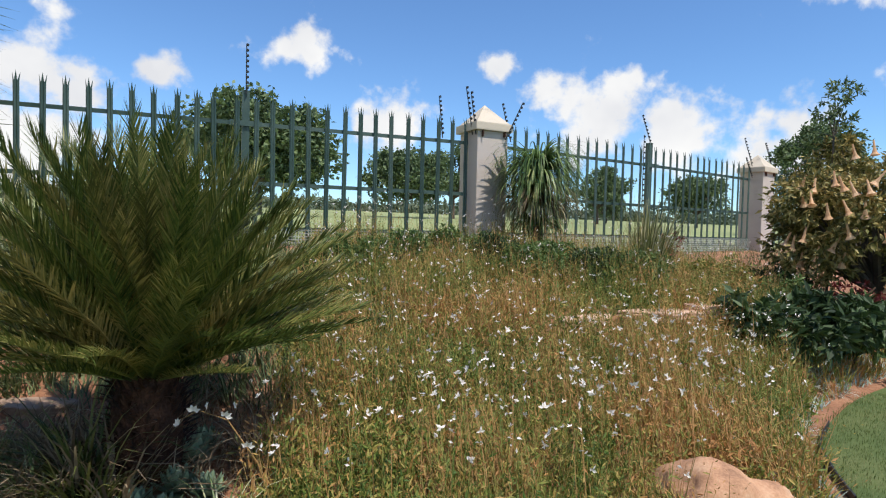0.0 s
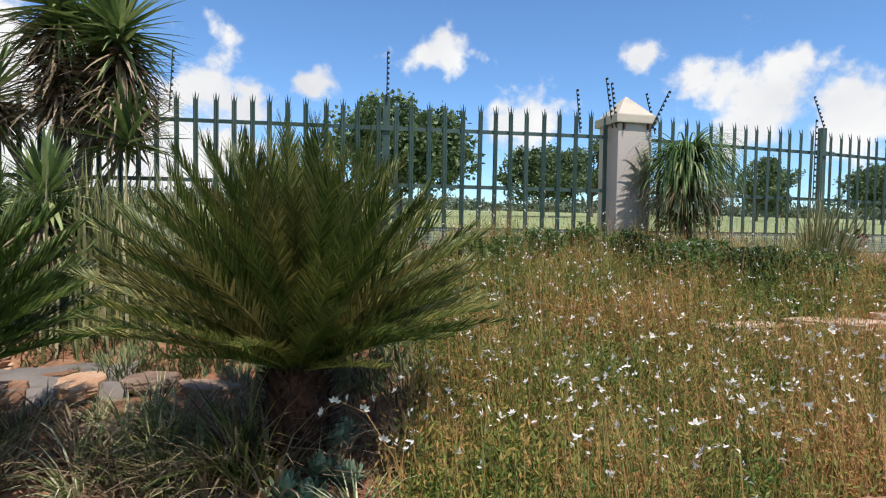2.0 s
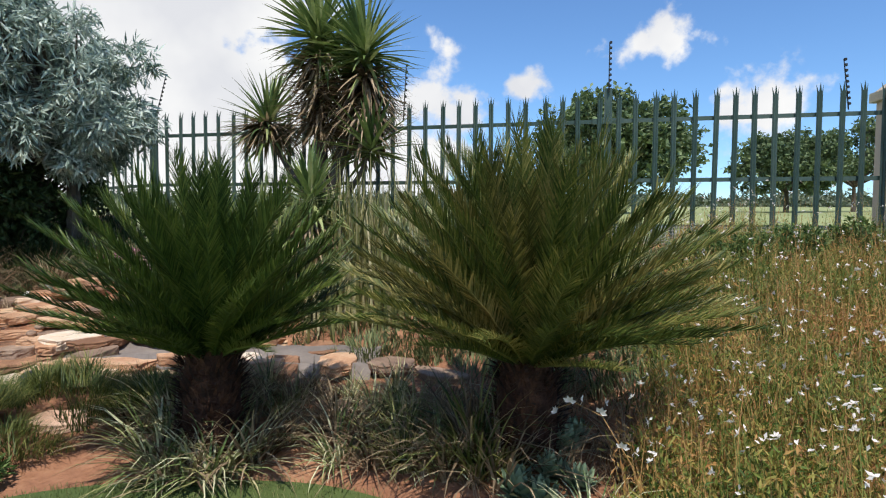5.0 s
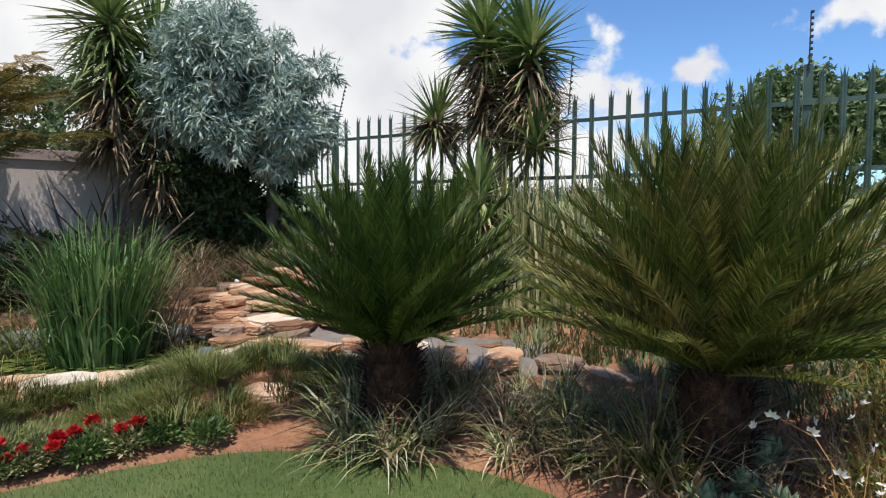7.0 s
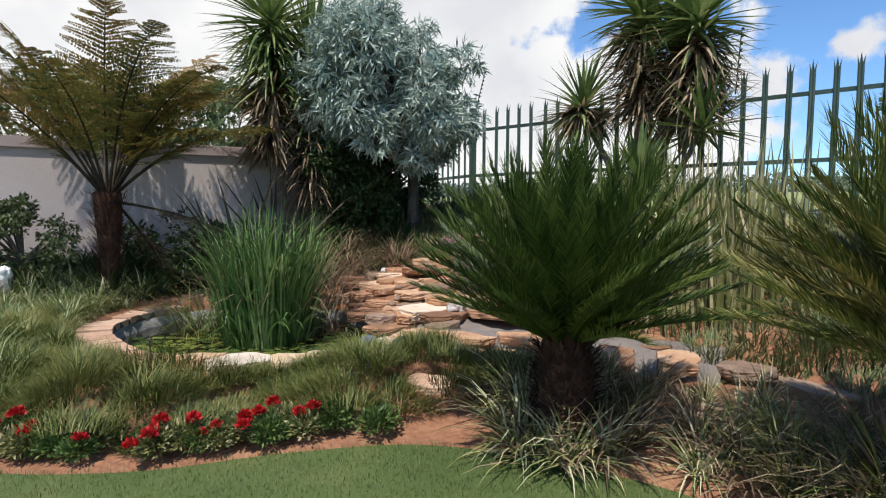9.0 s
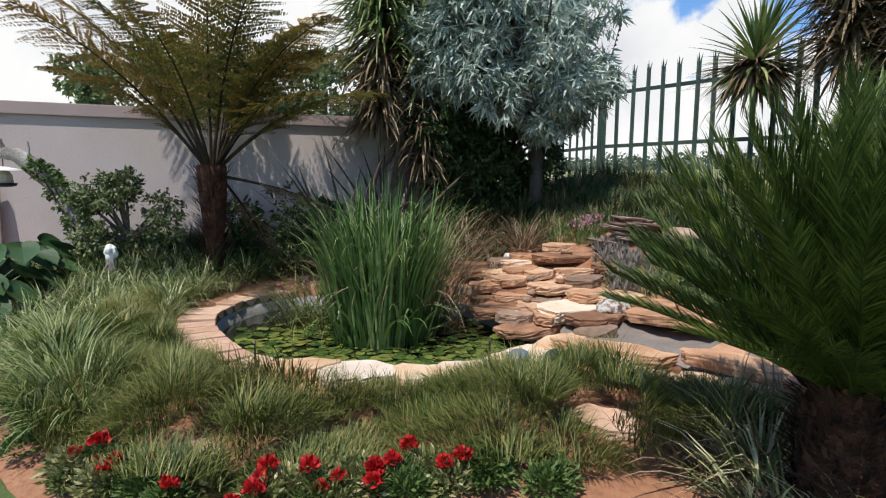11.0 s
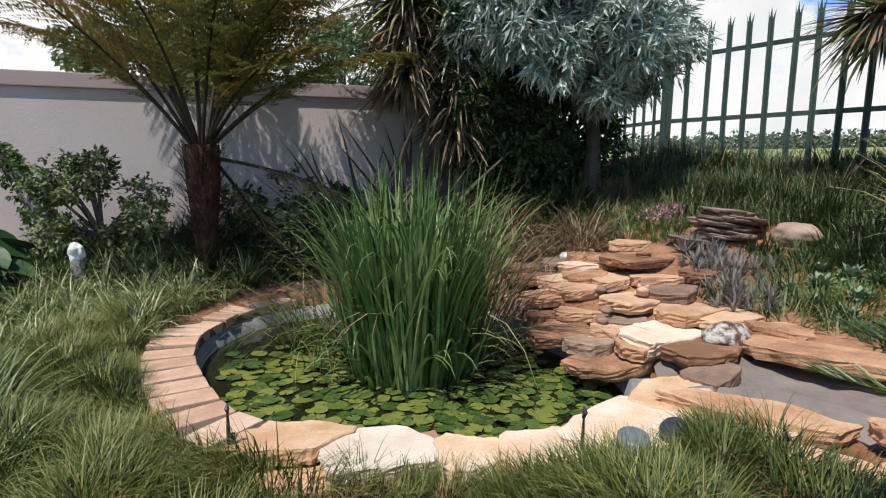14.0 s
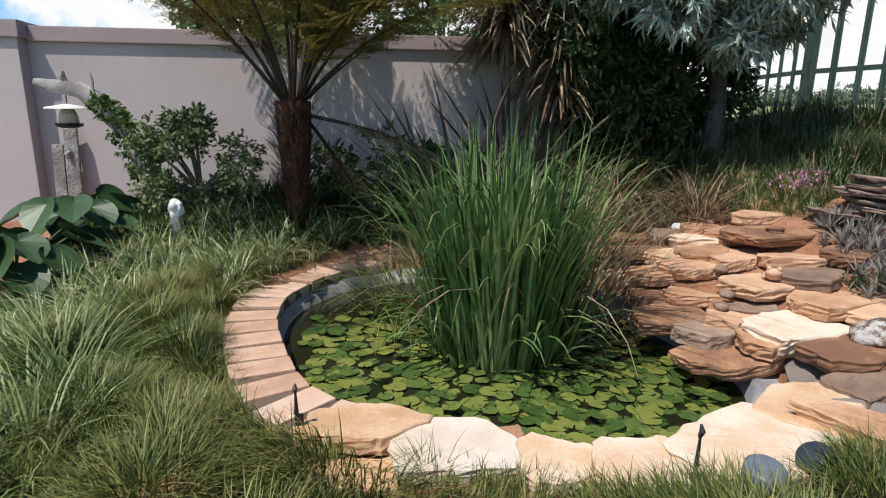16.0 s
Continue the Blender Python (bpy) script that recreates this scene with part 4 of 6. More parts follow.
def yucca(x, y, heads, label, leaf=0.55, base=None, skirts=420, green=0.4):
    g = at(x, y) if base is None else base
    root = thing("yucca", pose(x, y, g), label, "yucca", "yuccas")
    for k, (dx, dy, z, size, dead) in enumerate(heads):
        top = Vector((dx, dy, z - g))
        pts = [(0.06 * math.cos(k * 2), 0.06 * math.sin(k * 2), -0.1), (dx * 0.35, dy * 0.35, top.z * 0.4), (dx * 0.8, dy * 0.8, top.z * 0.75), tuple(top)]
        part("stem", tube(pts, [0.10 * size + 0.02, 0.08 * size + 0.01, 0.06 * size, 0.045 * size], 10, 0.1), bark, root)
        part("leaf_rosette", rosette(int(105 * size + 20), leaf * (0.62 + 0.4 * size), 0.06, -0.45, 0.25, 10 * k + 3), yucca_leaf, root, m=pose(*top, float(rng.normal(0, 6)), float(rng.normal(0, 6)), 40 * k))
        if dead:
            part("drooping_foliage", skirt(int(230 * size * green), leaf, 0.058, -0.05, -green, 0.06, 10 * k + 7, (-0.7, 0.35)), yucca_leaf, root, m=pose(*top))
            part("dead_leaf_skirt", skirt(int(skirts * size), leaf * 0.85, 0.045, -min(green * 0.8, dead / 2), -dead, 0.06, 10 * k, (-0.8, 0.2)), dead_leaf, root, "dry brown hanging leaves", m=pose(*top))
    return root


yucca(-5.8, 5.35, [(-0.1, 0.05, 4.02, 1.0, 1.35), (0.68, 0.1, 3.68, 0.85, 1.1), (-1.2, 0.05, 2.97, 0.6, 0.12), (0.92, -0.05, 2.42, 0.5, 0.0), (0.25, 0.35, 3.5, 0.7, 1.0)], "tall branched yucca with dry brown leaf skirts", 0.84, skirts=480, green=0.36)
yucca(-9.4, 1.85, [(-0.05, -0.38, 4.28, 1.25, 1.9), (0.0, 0.2, 3.85, 1.0, 2.1)], "old yucca with a long skirt of dead leaves", 1.0, skirts=420, green=1.0)


# ---- tree fern ----
def fern_frond(L, seed, arch):
    """A long arching frond with tapering pinnae that carry small leaflets."""
    r = np.random.default_rng(seed)
    n = 40
    s = np.linspace(0.0, 1.0, n)
    ang = 0.0 - arch * s ** 1.5
    pos = np.stack([np.cumsum(np.cos(ang)) / n * L, 0 * s, np.cumsum(np.sin(ang)) / n * L], 1)
    tang = np.stack([np.cos(ang), 0 * s, np.sin(ang)], 1)
    up = np.stack([-np.sin(ang), 0 * s, np.cos(ang)], 1)
    stem = tube(pos[::3], np.linspace(0.02, 0.003, len(pos[::3])), 5)
    c, w, d, nn = [], [], [], []
    for k in range(11, n):
        q = (k - 11) / (n - 11)
        pl = 0.46 * L / 2.2 * math.sin(math.pi * (0.12 + 0.86 * q) ** 0.8) + 0.04
        for sgn in (-1, 1):
            way = np.array([0, sgn, 0]) * 0.9 + tang[k] * 0.45 - up[k] * 0.12 + r.normal(0, 0.12, 3)
            way /= np.linalg.norm(way)
            m = 26
            for j in range(m):
                t = (j + 0.6 + r.normal(0, 0.25)) / m
                p = pos[k] + way * pl * t - up[k] * 0.12 * pl * t * t
                for s2 in (-1, 1):
                    c.append(p)
                    w.append(tang[k] * s2 + way * 0.45 + r.normal(0, 0.15, 3))
                    d.append(0.042 * (1 - t) ** 0.6 * (0.5 + pl) + 0.012)
                    nn.append(up[k] + r.normal(0, 0.25, 3))
    lv = leaves(np.array(c), np.array(nn), np.array(w), np.array(d), np.array(d) * 0.36 + 0.006)
    me = bpy.data.meshes.new("frond")
    v, f = join(stem, lv)
    me.from_pydata(v.tolist(), [], f)
    me.materials.append(fern_leaf)
    me.materials.append(stipe_mat)
    me.polygons.foreach_set("material_index", np.r_[np.ones(len(stem[1]), np.int32), np.zeros(len(lv[1]), np.int32)])
    return me


def tree_fern(x, y, g, crown, label):
    root = thing("tree_fern", pose(x, y, g), label, "tree fern")
    core, tuft = shaggy_trunk(0.10, 0.2, crown - g, 460, 0.22, 0.02)
    tagged(part("leaf_base_fibre", tuft, trunk_mat, part("trunk", core, trunk_mat, root, "fibrous red-brown trunk")), kind="stuff")
    kinds = [fern_frond(2.3 * q, 500 + k, a) for k, (q, a) in enumerate(((1.03, 0.75), (0.94, 0.85), (1.09, 0.65), (0.84, 0.95)))]
    for k in range(22):
        az, el = k * 137.5 + float(rng.normal(0, 10)), 79 - 30 * (k / 19) if k < 19 else 44
        az = az if k < 19 else (40, 98, 70)[k - 19] + float(rng.normal(0, 5))
        part("frond", kinds[k % 4], None, root, m=pose(0, 0, crown - g - 0.05, 0, 0, az) @ pose(0.05, 0, 0, 0, -el, 0) @ pose(0, 0, 0, float(rng.normal(0, 12)), 0, 0))
    withered = fern_frond(1.5, 590, 0.35)
    withered.materials[0] = dead_leaf
    for az, el in ((78, -10), (128, -48)):
        part("withered_frond", withered, None, root, "withered brown frond hanging down", m=pose(0, 0, crown - g - 0.12, 0, 0, az) @ pose(0.1, 0, 0, 0, -el, 0))


tree_fern(-8.6, -0.66, 0.45, 1.64, "tree fern with wide arching bronze-green fronds")


# ---- woody plants: limbs and leaf clumps ----
def woody(name, x, y, g, limbs, clumps, leaf_mat, label, category, leaf_len, leaf_wide, per, hang=0.0, trunk=0.1, group="", bark_mat=None, spread=0.28):
    """A trunk, limbs to each clump and leaves scattered about twig tips. clumps: (dx, dy, z, radius)."""
    root = thing(name, pose(x, y, g), label, category, group)
    fork = Vector((0, 0, limbs))
    sets = [tube([(0, 0, -0.15), (0.02, 0.01, limbs * 0.5), tuple(fork)], [trunk, trunk * 0.8, trunk * 0.65], 9, 0.15)]
    for cx, cy, cz, cr in clumps:
        mid = fork.lerp(Vector((cx, cy, cz)), 0.55) + Vector((0, 0, 0.08 * cr))
        sets.append(tube([tuple(fork), tuple(mid), (cx, cy, cz)], [trunk * 0.5, trunk * 0.3, trunk * 0.08], 6, 0.1))
    part("trunk", join(*sets), bark_mat or bark, root)
    cs, ws, ns = [], [], []
    for cx, cy, cz, cr in clumps:
        twigs = max(6, int(per / 14))
        u = unit(twigs)
        tip = np.array([cx, cy, cz]) + u * cr * rng.uniform(0.35, 1.0, (twigs, 1)) ** 0.6 * np.array([1, 1, 0.85])
        p = np.repeat(tip, 14, 0)
        way = unit(len(p)) + np.repeat(u, 14, 0) * 0.5 + np.array([0, 0, -hang])
        cs.append(p + unit(len(p)) * cr * spread * rng.uniform(0, 1, (len(p), 1)))
        ws.append(way)
        ns.append(unit(len(p)) + np.array([0, 0, 1.0]))
    c, w, nrm = np.concatenate(cs), np.concatenate(ws), np.concatenate(ns)
    n = len(c)
    part("foliage", leaves(c, nrm, w, leaf_len * rng.uniform(0.6, 1.2, n), leaf_wide * rng.uniform(0.7, 1.2, n)), leaf_mat, root)
    return root


def crown_clumps(cx, cy, cz, rx, ry, rz, n, size, seed, low=-1.0):
    r = np.random.default_rng(seed)
    out = []
    while len(out) < n:
        u = r.normal(size=3)
        u /= np.linalg.norm(u)
        if u[2] < low:
            continue
        k = r.uniform(0.45, 1.0) ** 0.5
        out.append((cx + u[0] * rx * k, cy + u[1] * ry * k, cz + u[2] * rz * k, size * r.uniform(0.7, 1.25)))
    return out


G = at(-9.0, 3.6)
woody("silver_bush", -9.0, 3.6, G, 0.9, crown_clumps(0.15, -0.45, 3.34 - G, 1.12, 1.25, 1.2, 86, 0.36, 1, -0.95), silver_leaf, "large silver-leaved bush with drooping narrow leaves", "bush", 0.175, 0.031, 480, 0.7, 0.12)
# added dark foliage that stands in for the deep shade under the silver bush
woody("shade_fill_shrub", -9.3, 3.25, at(-9.3, 3.25), 0.5, crown_clumps(0.0, -0.2, 0.9, 0.5, 1.15, 0.95, 52, 0.36, 2), dark_leaf, "dark foliage added for the deep shade under the silver bush", "shrub", 0.10, 0.04, 380, 0.2, 0.06)



# ---- soft planting ----
def tuft(n, L, W, rise=(0.9, 1.5), bend=(0.6, 1.8), spread=0.05, segs=4, seed=0, taper=1.8):
    r = np.random.default_rng(seed)
    az = r.uniform(0, 6.3, n)
    rad = spread * np.sqrt(r.random(n))
    roots = np.stack([np.cos(az) * rad, np.sin(az) * rad, np.full(n, -0.02)], 1)
    return blades(roots, az + r.normal(0, 0.5, n), r.uniform(*rise, n), L * r.uniform(0.55, 1.1, n), W, r.uniform(*bend, n), segs, taper)


def mesh_of(name, data, mat):
    me = bpy.data.meshes.new(name)
    me.from_pydata(np.asarray(data[0]).tolist(), [], data[1] if isinstance(data[1], list) else np.asarray(data[1]).tolist())
    me.materials.append(mat)
    return me


def scatter(name, meshes, places, label, category, group, size=(0.85, 1.2), sink=0.0):
    """Tufts as things: an empty at the root and the uncountable blades under it."""
    for k, (x, y) in enumerate(places):
        q = float(rng.uniform(*size))
        root = thing(name, pose(x, y, at(x, y) - sink, float(rng.normal(0, 4)), float(rng.normal(0, 4)), float(rng.uniform(0, 360))) @ Matrix.Diagonal((q, q, q, 1)), label, category, group)
        tagged(part("foliage", meshes[k % len(meshes)], None, root), kind="stuff")


def spread_points(n, x0, x1, y0, y1, keep, gap=0.0, seed=0):
    r = np.random.default_rng(seed)
    x, y = r.uniform(x0, x1, n * 12), r.uniform(y0, y1, n * 12)
    ok = keep(x, y)
    out = []
    for px, py in zip(x[ok], y[ok]):
        if all((px - a) ** 2 + (py - b) ** 2 > gap * gap for a, b in out):
            out.append((float(px), float(py)))
        if len(out) >= n:
            break
    return out


def carpet(name, keep, box_, n, L, W, mat, label, category, rise=(0.6, 1.5), bend=(0.3, 1.6), clump=0.0, segs=3, seed=0, mound=0.0, lift=0.0):
    """Blades over a region; clump gathers their height and lean into tussocks."""
    r = np.random.default_rng(seed)
    x, y = r.uniform(box_[0], box_[1], n), r.uniform(box_[2], box_[3], n)
    ok = keep(x, y)
    x, y = x[ok], y[ok]
    n = len(x)
    az = r.uniform(0, 6.3, n)
    k = np.ones(n)
    if clump:
        seeds = r.uniform((box_[0], box_[2]), (box_[1], box_[3]), (int((box_[1] - box_[0]) * (box_[3] - box_[2]) / clump ** 2), 2))
        d = np.stack([(x[:, None] - seeds[None, :, 0]), (y[:, None] - seeds[None, :, 1])], -1)
        dist = np.linalg.norm(d, axis=2)
        near = dist.argmin(1)
        v = d[np.arange(n), near]
        az = np.arctan2(v[:, 1], v[:, 0]) + r.normal(0, 0.6, n)
        q = np.clip(dist.min(1) / clump, 0, 1)
        k = (1.15 - 0.5 * q) * np.random.default_rng(seed + 1).uniform(0.75, 1.25, len(seeds))[near]
    z = height(x, y) + (mound * np.clip(k - 0.5, 0, 1) if clump else 0) + lift
    v, f = blades(np.stack([x, y, z - 0.01], 1), az, r.uniform(*rise, n), L * k * r.uniform(0.6, 1.15, n), W, r.uniform(*bend, n), segs, 1.8)
    return tagged(part(name, (v, f), mat), label, category, kind="stuff")


def off_pond(x, y, d):
    return sdist(POND, x, y) > d


def off_lawn(x, y, d):
    return sdist(LAWN, x, y) > d


def clear_of_path(x, y):
    """Keeps bare the flat stones of the rim, the stream and the cascade."""
    ok = np.ones(np.shape(x), bool)
    for sx, sy, top, lx, ly, h, turn, mt in STONES:
        ok &= np.hypot(x - sx, y - sy) > 0.42 * max(lx, ly)
    for sx, sy, far in ((-6.6, 3.33, 0.33), (-5.9, 3.8, 0.25), (-5.5, 3.8, 0.3), (-5.1, 3.75, 0.2), (-7.0, 3.78, 0.36), (-6.55, 4.08, 0.2)):
        ok &= np.hypot(x - sx, y - sy) > far
    return ok


def clear_rim(x, y):
    ok = np.ones(np.shape(x), bool)
    for sx, sy, top, lx, ly, h, turn, mt in STONES[:14]:
        ok &= np.hypot(x - sx, y - sy) > 0.36 * max(lx, ly)
    return ok


# mondo grass between the lawn and the pond rim
BANK = spline([(-3.85, 1.55), (-4.0, 0.6), (-4.15, -0.35), (-4.75, -1.15), (-6.0, -1.75), (-7.0, -1.5), (-7.55, -1.15), (-6.8, -0.95), (-6.0, -0.75), (-5.4, -0.45), (-5.0, -0.02), (-4.88, 0.5), (-4.8, 1.1), (-4.75, 1.55), (-4.95, 1.85), (-4.4, 2.15), (-3.9, 2.55), (-3.7, 2.1)], 5)
carpet("mondo_grass", lambda x, y: inside(BANK, x, y) & off_pond(x, y, 0.33) & clear_rim(x, y) & (np.hypot(x + 4.22, y - 1.58) > 0.2) & (np.hypot(x + 4.62, y + 0.5) > 0.17), (-7.7, -3.6, -1.9, 2.6), 125000, 0.2, 0.0058, mondo_leaf, "soft mounded mondo grass round the pond", "ground cover", (0.5, 1.45), (0.4, 1.9), 0.45, 4, 3, 0.28)

carpet("leafy_groundcover", lambda x, y: off_pond(x, y, 0.5) & off_lawn(x, y, 0.25) & (y < -0.9), (-8.8, -6.9, -2.6, -0.8), 9000, 0.2, 0.014, mid_leaf, "fresh green leafy plants behind the pond", "ground cover", (0.4, 1.4), (0.3, 1.5), 0.35, 3, 47)
carpet("rim_grass", lambda x, y: off_pond(x, y, 0.31) & (sdist(POND, x, y) < 0.62) & clear_rim(x, y) & (y < 0.9 + 0.0 * x) & ((x > -7.9) | (y < -0.5)) & (y < -0.05 + 1.2 * (x > -6)), (-8.2, -4.5, -1.3, 1.6), 52000, 0.17, 0.005, mondo_leaf, "short grass grown up to the pond rim", "ground cover", (0.7, 1.5), (0.2, 1.3), 0.3, 3, 8, 0.04)
carpet("cycad_underplanting", lambda x, y: ((np.hypot(x + 1.57, y - 3.05) < 0.95) & (np.hypot(x + 1.57, y - 3.0) > 0.17) | (np.hypot(x + 3.3, y - 2.2) < 0.75) & (np.hypot(x + 3.25, y - 2.06) > 0.17)) & off_lawn(x, y, 0.5), (-4.1, -0.5, 1.4, 4.1), 7000, 0.26, 0.008, dead_leaf, "dry straw and strappy growth under the cycads", "ground cover", (0.6, 1.5), (0.5, 1.9), 0.25, 4, 9)
# liriope round the cycads and along the lawn edge
LIRI = [mesh_of("liriope", tuft(75, 0.4, 0.012, (0.5, 1.4), (0.9, 2.2), 0.05, 4, 60 + k), [strap_leaf, dead_leaf, variegated, dead_leaf][k]) for k in range(4)]
edge = spread_points(44, -4.2, -0.85, 1.7, 3.3, lambda x, y: off_lawn(x, y, 0.24) & (sdist(LAWN, x, y) < 1.05) & ((x > -3.85) | (y > 1.9)) & (np.hypot(x + 3.25, y - 2.06) > 0.2) & (np.hypot(x + 1.57, y - 3.0) > 0.2) & (np.hypot(x + 1.33, y - 2.88) > 0.4), 0.2, 5)
scatter("liriope", LIRI, edge, "liriope tuft with arching grey-green straps", "ornamental grass", "liriope along the lawn edge", (0.85, 1.25))
ring = [(cx + r_ * math.cos(a), cy + r_ * math.sin(a)) for cx, cy, r_ in ((-3.25, 2.06, 0.3), (-1.57, 3.0, 0.32)) for a in np.linspace(-2.9, 0.3, 8)]
scatter("liriope", LIRI[:3], ring[:8], "liriope tuft at the foot of a cycad", "ornamental grass", "liriope round cycad trunks", (1.3, 1.6))
DARKLIRI = [mesh_of("liriope", tuft(60, 0.40, 0.011, (0.6, 1.45), (0.6, 1.9), 0.05, 4, 80 + k), [mondo_leaf, dead_leaf][k]) for k in range(2)]
scatter("liriope", DARKLIRI, ring[8:12], "dark green liriope tuft under a cycad", "ornamental grass", "liriope under the cycads", (1.5, 1.9))
scatter("liriope", DARKLIRI, spread_points(8, -2.3, -0.95, 2.5, 3.4, lambda x, y: off_lawn(x, y, 0.12) & (np.hypot(x + 1.57, y - 3.0) > 0.2) & (np.hypot(x + 1.57, y - 3.0) < 0.75) & (x < -1.6), 0.16, 9), "dark green liriope tuft under a cycad", "ornamental grass", "liriope under the cycads", (1.0, 1.35))
back_liri = spread_points(85, -8.6, -6.2, -2.3, -0.3, lambda x, y: off_lawn(x, y, 0.3) & off_pond(x, y, 0.42) & ~inside(BANK, x, y) & (y < -0.2 - 0.9 * (x + 8.4) * 0.4), 0.17, 6)
PALE = [mesh_of("liriope", tuft(80, 0.42, 0.014, (0.55, 1.4), (0.7, 1.9), 0.06, 4, 90 + k), variegated) for k in range(3)]
scatter("liriope", PALE, back_liri, "pale striped liriope tuft behind the pond", "ornamental grass", "liriope behind the pond", (0.8, 1.1))
TALL = [mesh_of("fountain_grass", tuft(420, 0.68, 0.013, (0.7, 1.5), (0.9, 2.2), 0.13, 6, 31), fountain_leaf), mesh_of("fountain_grass", tuft(280, 0.56, 0.012, (0.7, 1.5), (0.9, 2.2), 0.12, 6, 32), fountain_leaf)]
scatter("fountain_grass", TALL, [(-6.0, -1.45), (-5.62, -1.4), (-5.3, -1.2), (-6.5, -1.6)], "large arching fountain grass clump", "ornamental grass", "fountain grass clumps", (0.9, 1.08))

# bedding flowers along the lawn edge
LEAFY = []
for k in range(3):
    n = 300
    u = unit(n)
    u[:, 2] = np.abs(u[:, 2])
    LEAFY.append(mesh_of("bedding_plant", leaves(u * 0.085 * rng.uniform(0.4, 1, (n, 1)), unit(n) + (0, 0, 1), u + unit(n) * 0.6, 0.034, 0.013), [strap_leaf, mid_leaf, mid_leaf][k]))
bed = []
line = LAWN[4:48]
tang = np.gradient(line, axis=0)
out_n = np.stack([tang[:, 1], -tang[:, 0]], 1) / np.linalg.norm(tang, axis=1, keepdims=True)
if sdist(LAWN, *(line + out_n * 0.1).T)[5] < 0:
    out_n = -out_n
for k in range(60):
    s = float(rng.uniform(12, 43))
    p = np.array([np.interp(s, np.arange(44), line[:, j]) for j in (0, 1)])
    q = np.array([np.interp(s, np.arange(44), out_n[:, j]) for j in (0, 1)])
    bed.append(tuple(float(c) for c in p + q * rng.uniform(0.1, 0.27)))
bed += [(-6.43, -1.59), (-6.31, -1.69)]
for k, (x, y) in enumerate(bed):
    root = thing("bedding_plant", pose(x, y, at(x, y) + 0.02, 0, 0, float(rng.uniform(0, 360))) @ Matrix.Scale(float(rng.uniform(1.0, 1.45)), 4), "low grey-green bedding plant at the lawn edge", "flower", "bedding plants at the lawn edge")
    part("foliage", LEAFY[k % 3], None, root, m=pose(0, 0, 0.03))
    if (rng.random() < 0.34 or k >= 60) and y < 0.75:
        n = 60
        u = unit(n)
        u[:, 2] = np.abs(u[:, 2])
        fl = leaves(u * 0.022 * rng.uniform(0.3, 1, (n, 1)), unit(n), u, 0.024, 0.024)
        v = np.asarray(fl[0])
        part("flower_head", fl, red_petal, root, "scarlet flower head", m=pose(float(rng.normal(0, 0.04)), float(rng.normal(0, 0.04)), 0.13))
        if rng.random() < 0.6:
            part("flower_head", fl, red_petal, root, "scarlet flower head", m=pose(float(rng.normal(0, 0.07)), float(rng.normal(0, 0.07)), 0.11, 0, 0, 70))

# reeds and lilies in the pond
def reeds():
    root = thing("pond_reeds", pose(-6.55, 0.86, WATER), "dense clump of tall green pond reeds", "reeds")
    r = np.random.default_rng(12)

    def clump(name, mat, n, cx, cy, rx, ry, rise, length, wide, bend, segs, taper, low=0.0, label="", power=1.3):
        a, q = r.uniform(0, 6.3, n), low + (1 - low) * np.sqrt(r.random(n))
        roots = np.stack([cx + np.cos(a) * q * rx, cy + np.sin(a) * q * ry, np.full(n, -0.15)], 1)
        tagged(part(name, blades(roots, a + r.normal(0, 0.7, n), r.uniform(*rise, n) - 0.08 * q, r.uniform(*length, n), wide, bend(n, q), segs, taper, power=power), mat, root, label), kind="stuff")

    clump("reed_blade", reed_leaf, 560, 0, 0, 0.3, 0.37, (1.4, 1.58), (0.6, 1.7), 0.026, lambda n, q: 0.05 + 0.8 * r.random(n) ** 3, 7, 2.6)
    clump("bent_blade", reed_leaf, 330, 0, 0, 0.32, 0.4, (1.3, 1.56), (1.0, 1.8), 0.022, lambda n, q: r.uniform(1.8, 3.2, n), 13, 2.8, 0.0, "", 4.5)
    clump("arching_blade", reed_leaf, 80, 0, 0, 0.34, 0.4, (1.2, 1.5), (0.5, 1.0), 0.034, lambda n, q: r.uniform(1.3, 2.9, n), 10, 2.8, 0.6, "", 2.2)
    clump("dry_blade", dead_leaf, 260, -0.3, 0.3, 0.4, 0.5, (1.2, 1.55), (1.0, 1.75), 0.013, lambda n, q: r.uniform(0.5, 2.4, n), 7, 2.2, 0.0, "dry straw-coloured reed blades")
    clump("sedge_blade", mondo_leaf, 330, -0.8, -0.35, 0.36, 0.5, (1.0, 1.5), (0.6, 1.2), 0.010, lambda n, q: r.uniform(0.9, 2.6, n), 7, 2.0, 0.0, "fine arching sedge blades")


reeds()


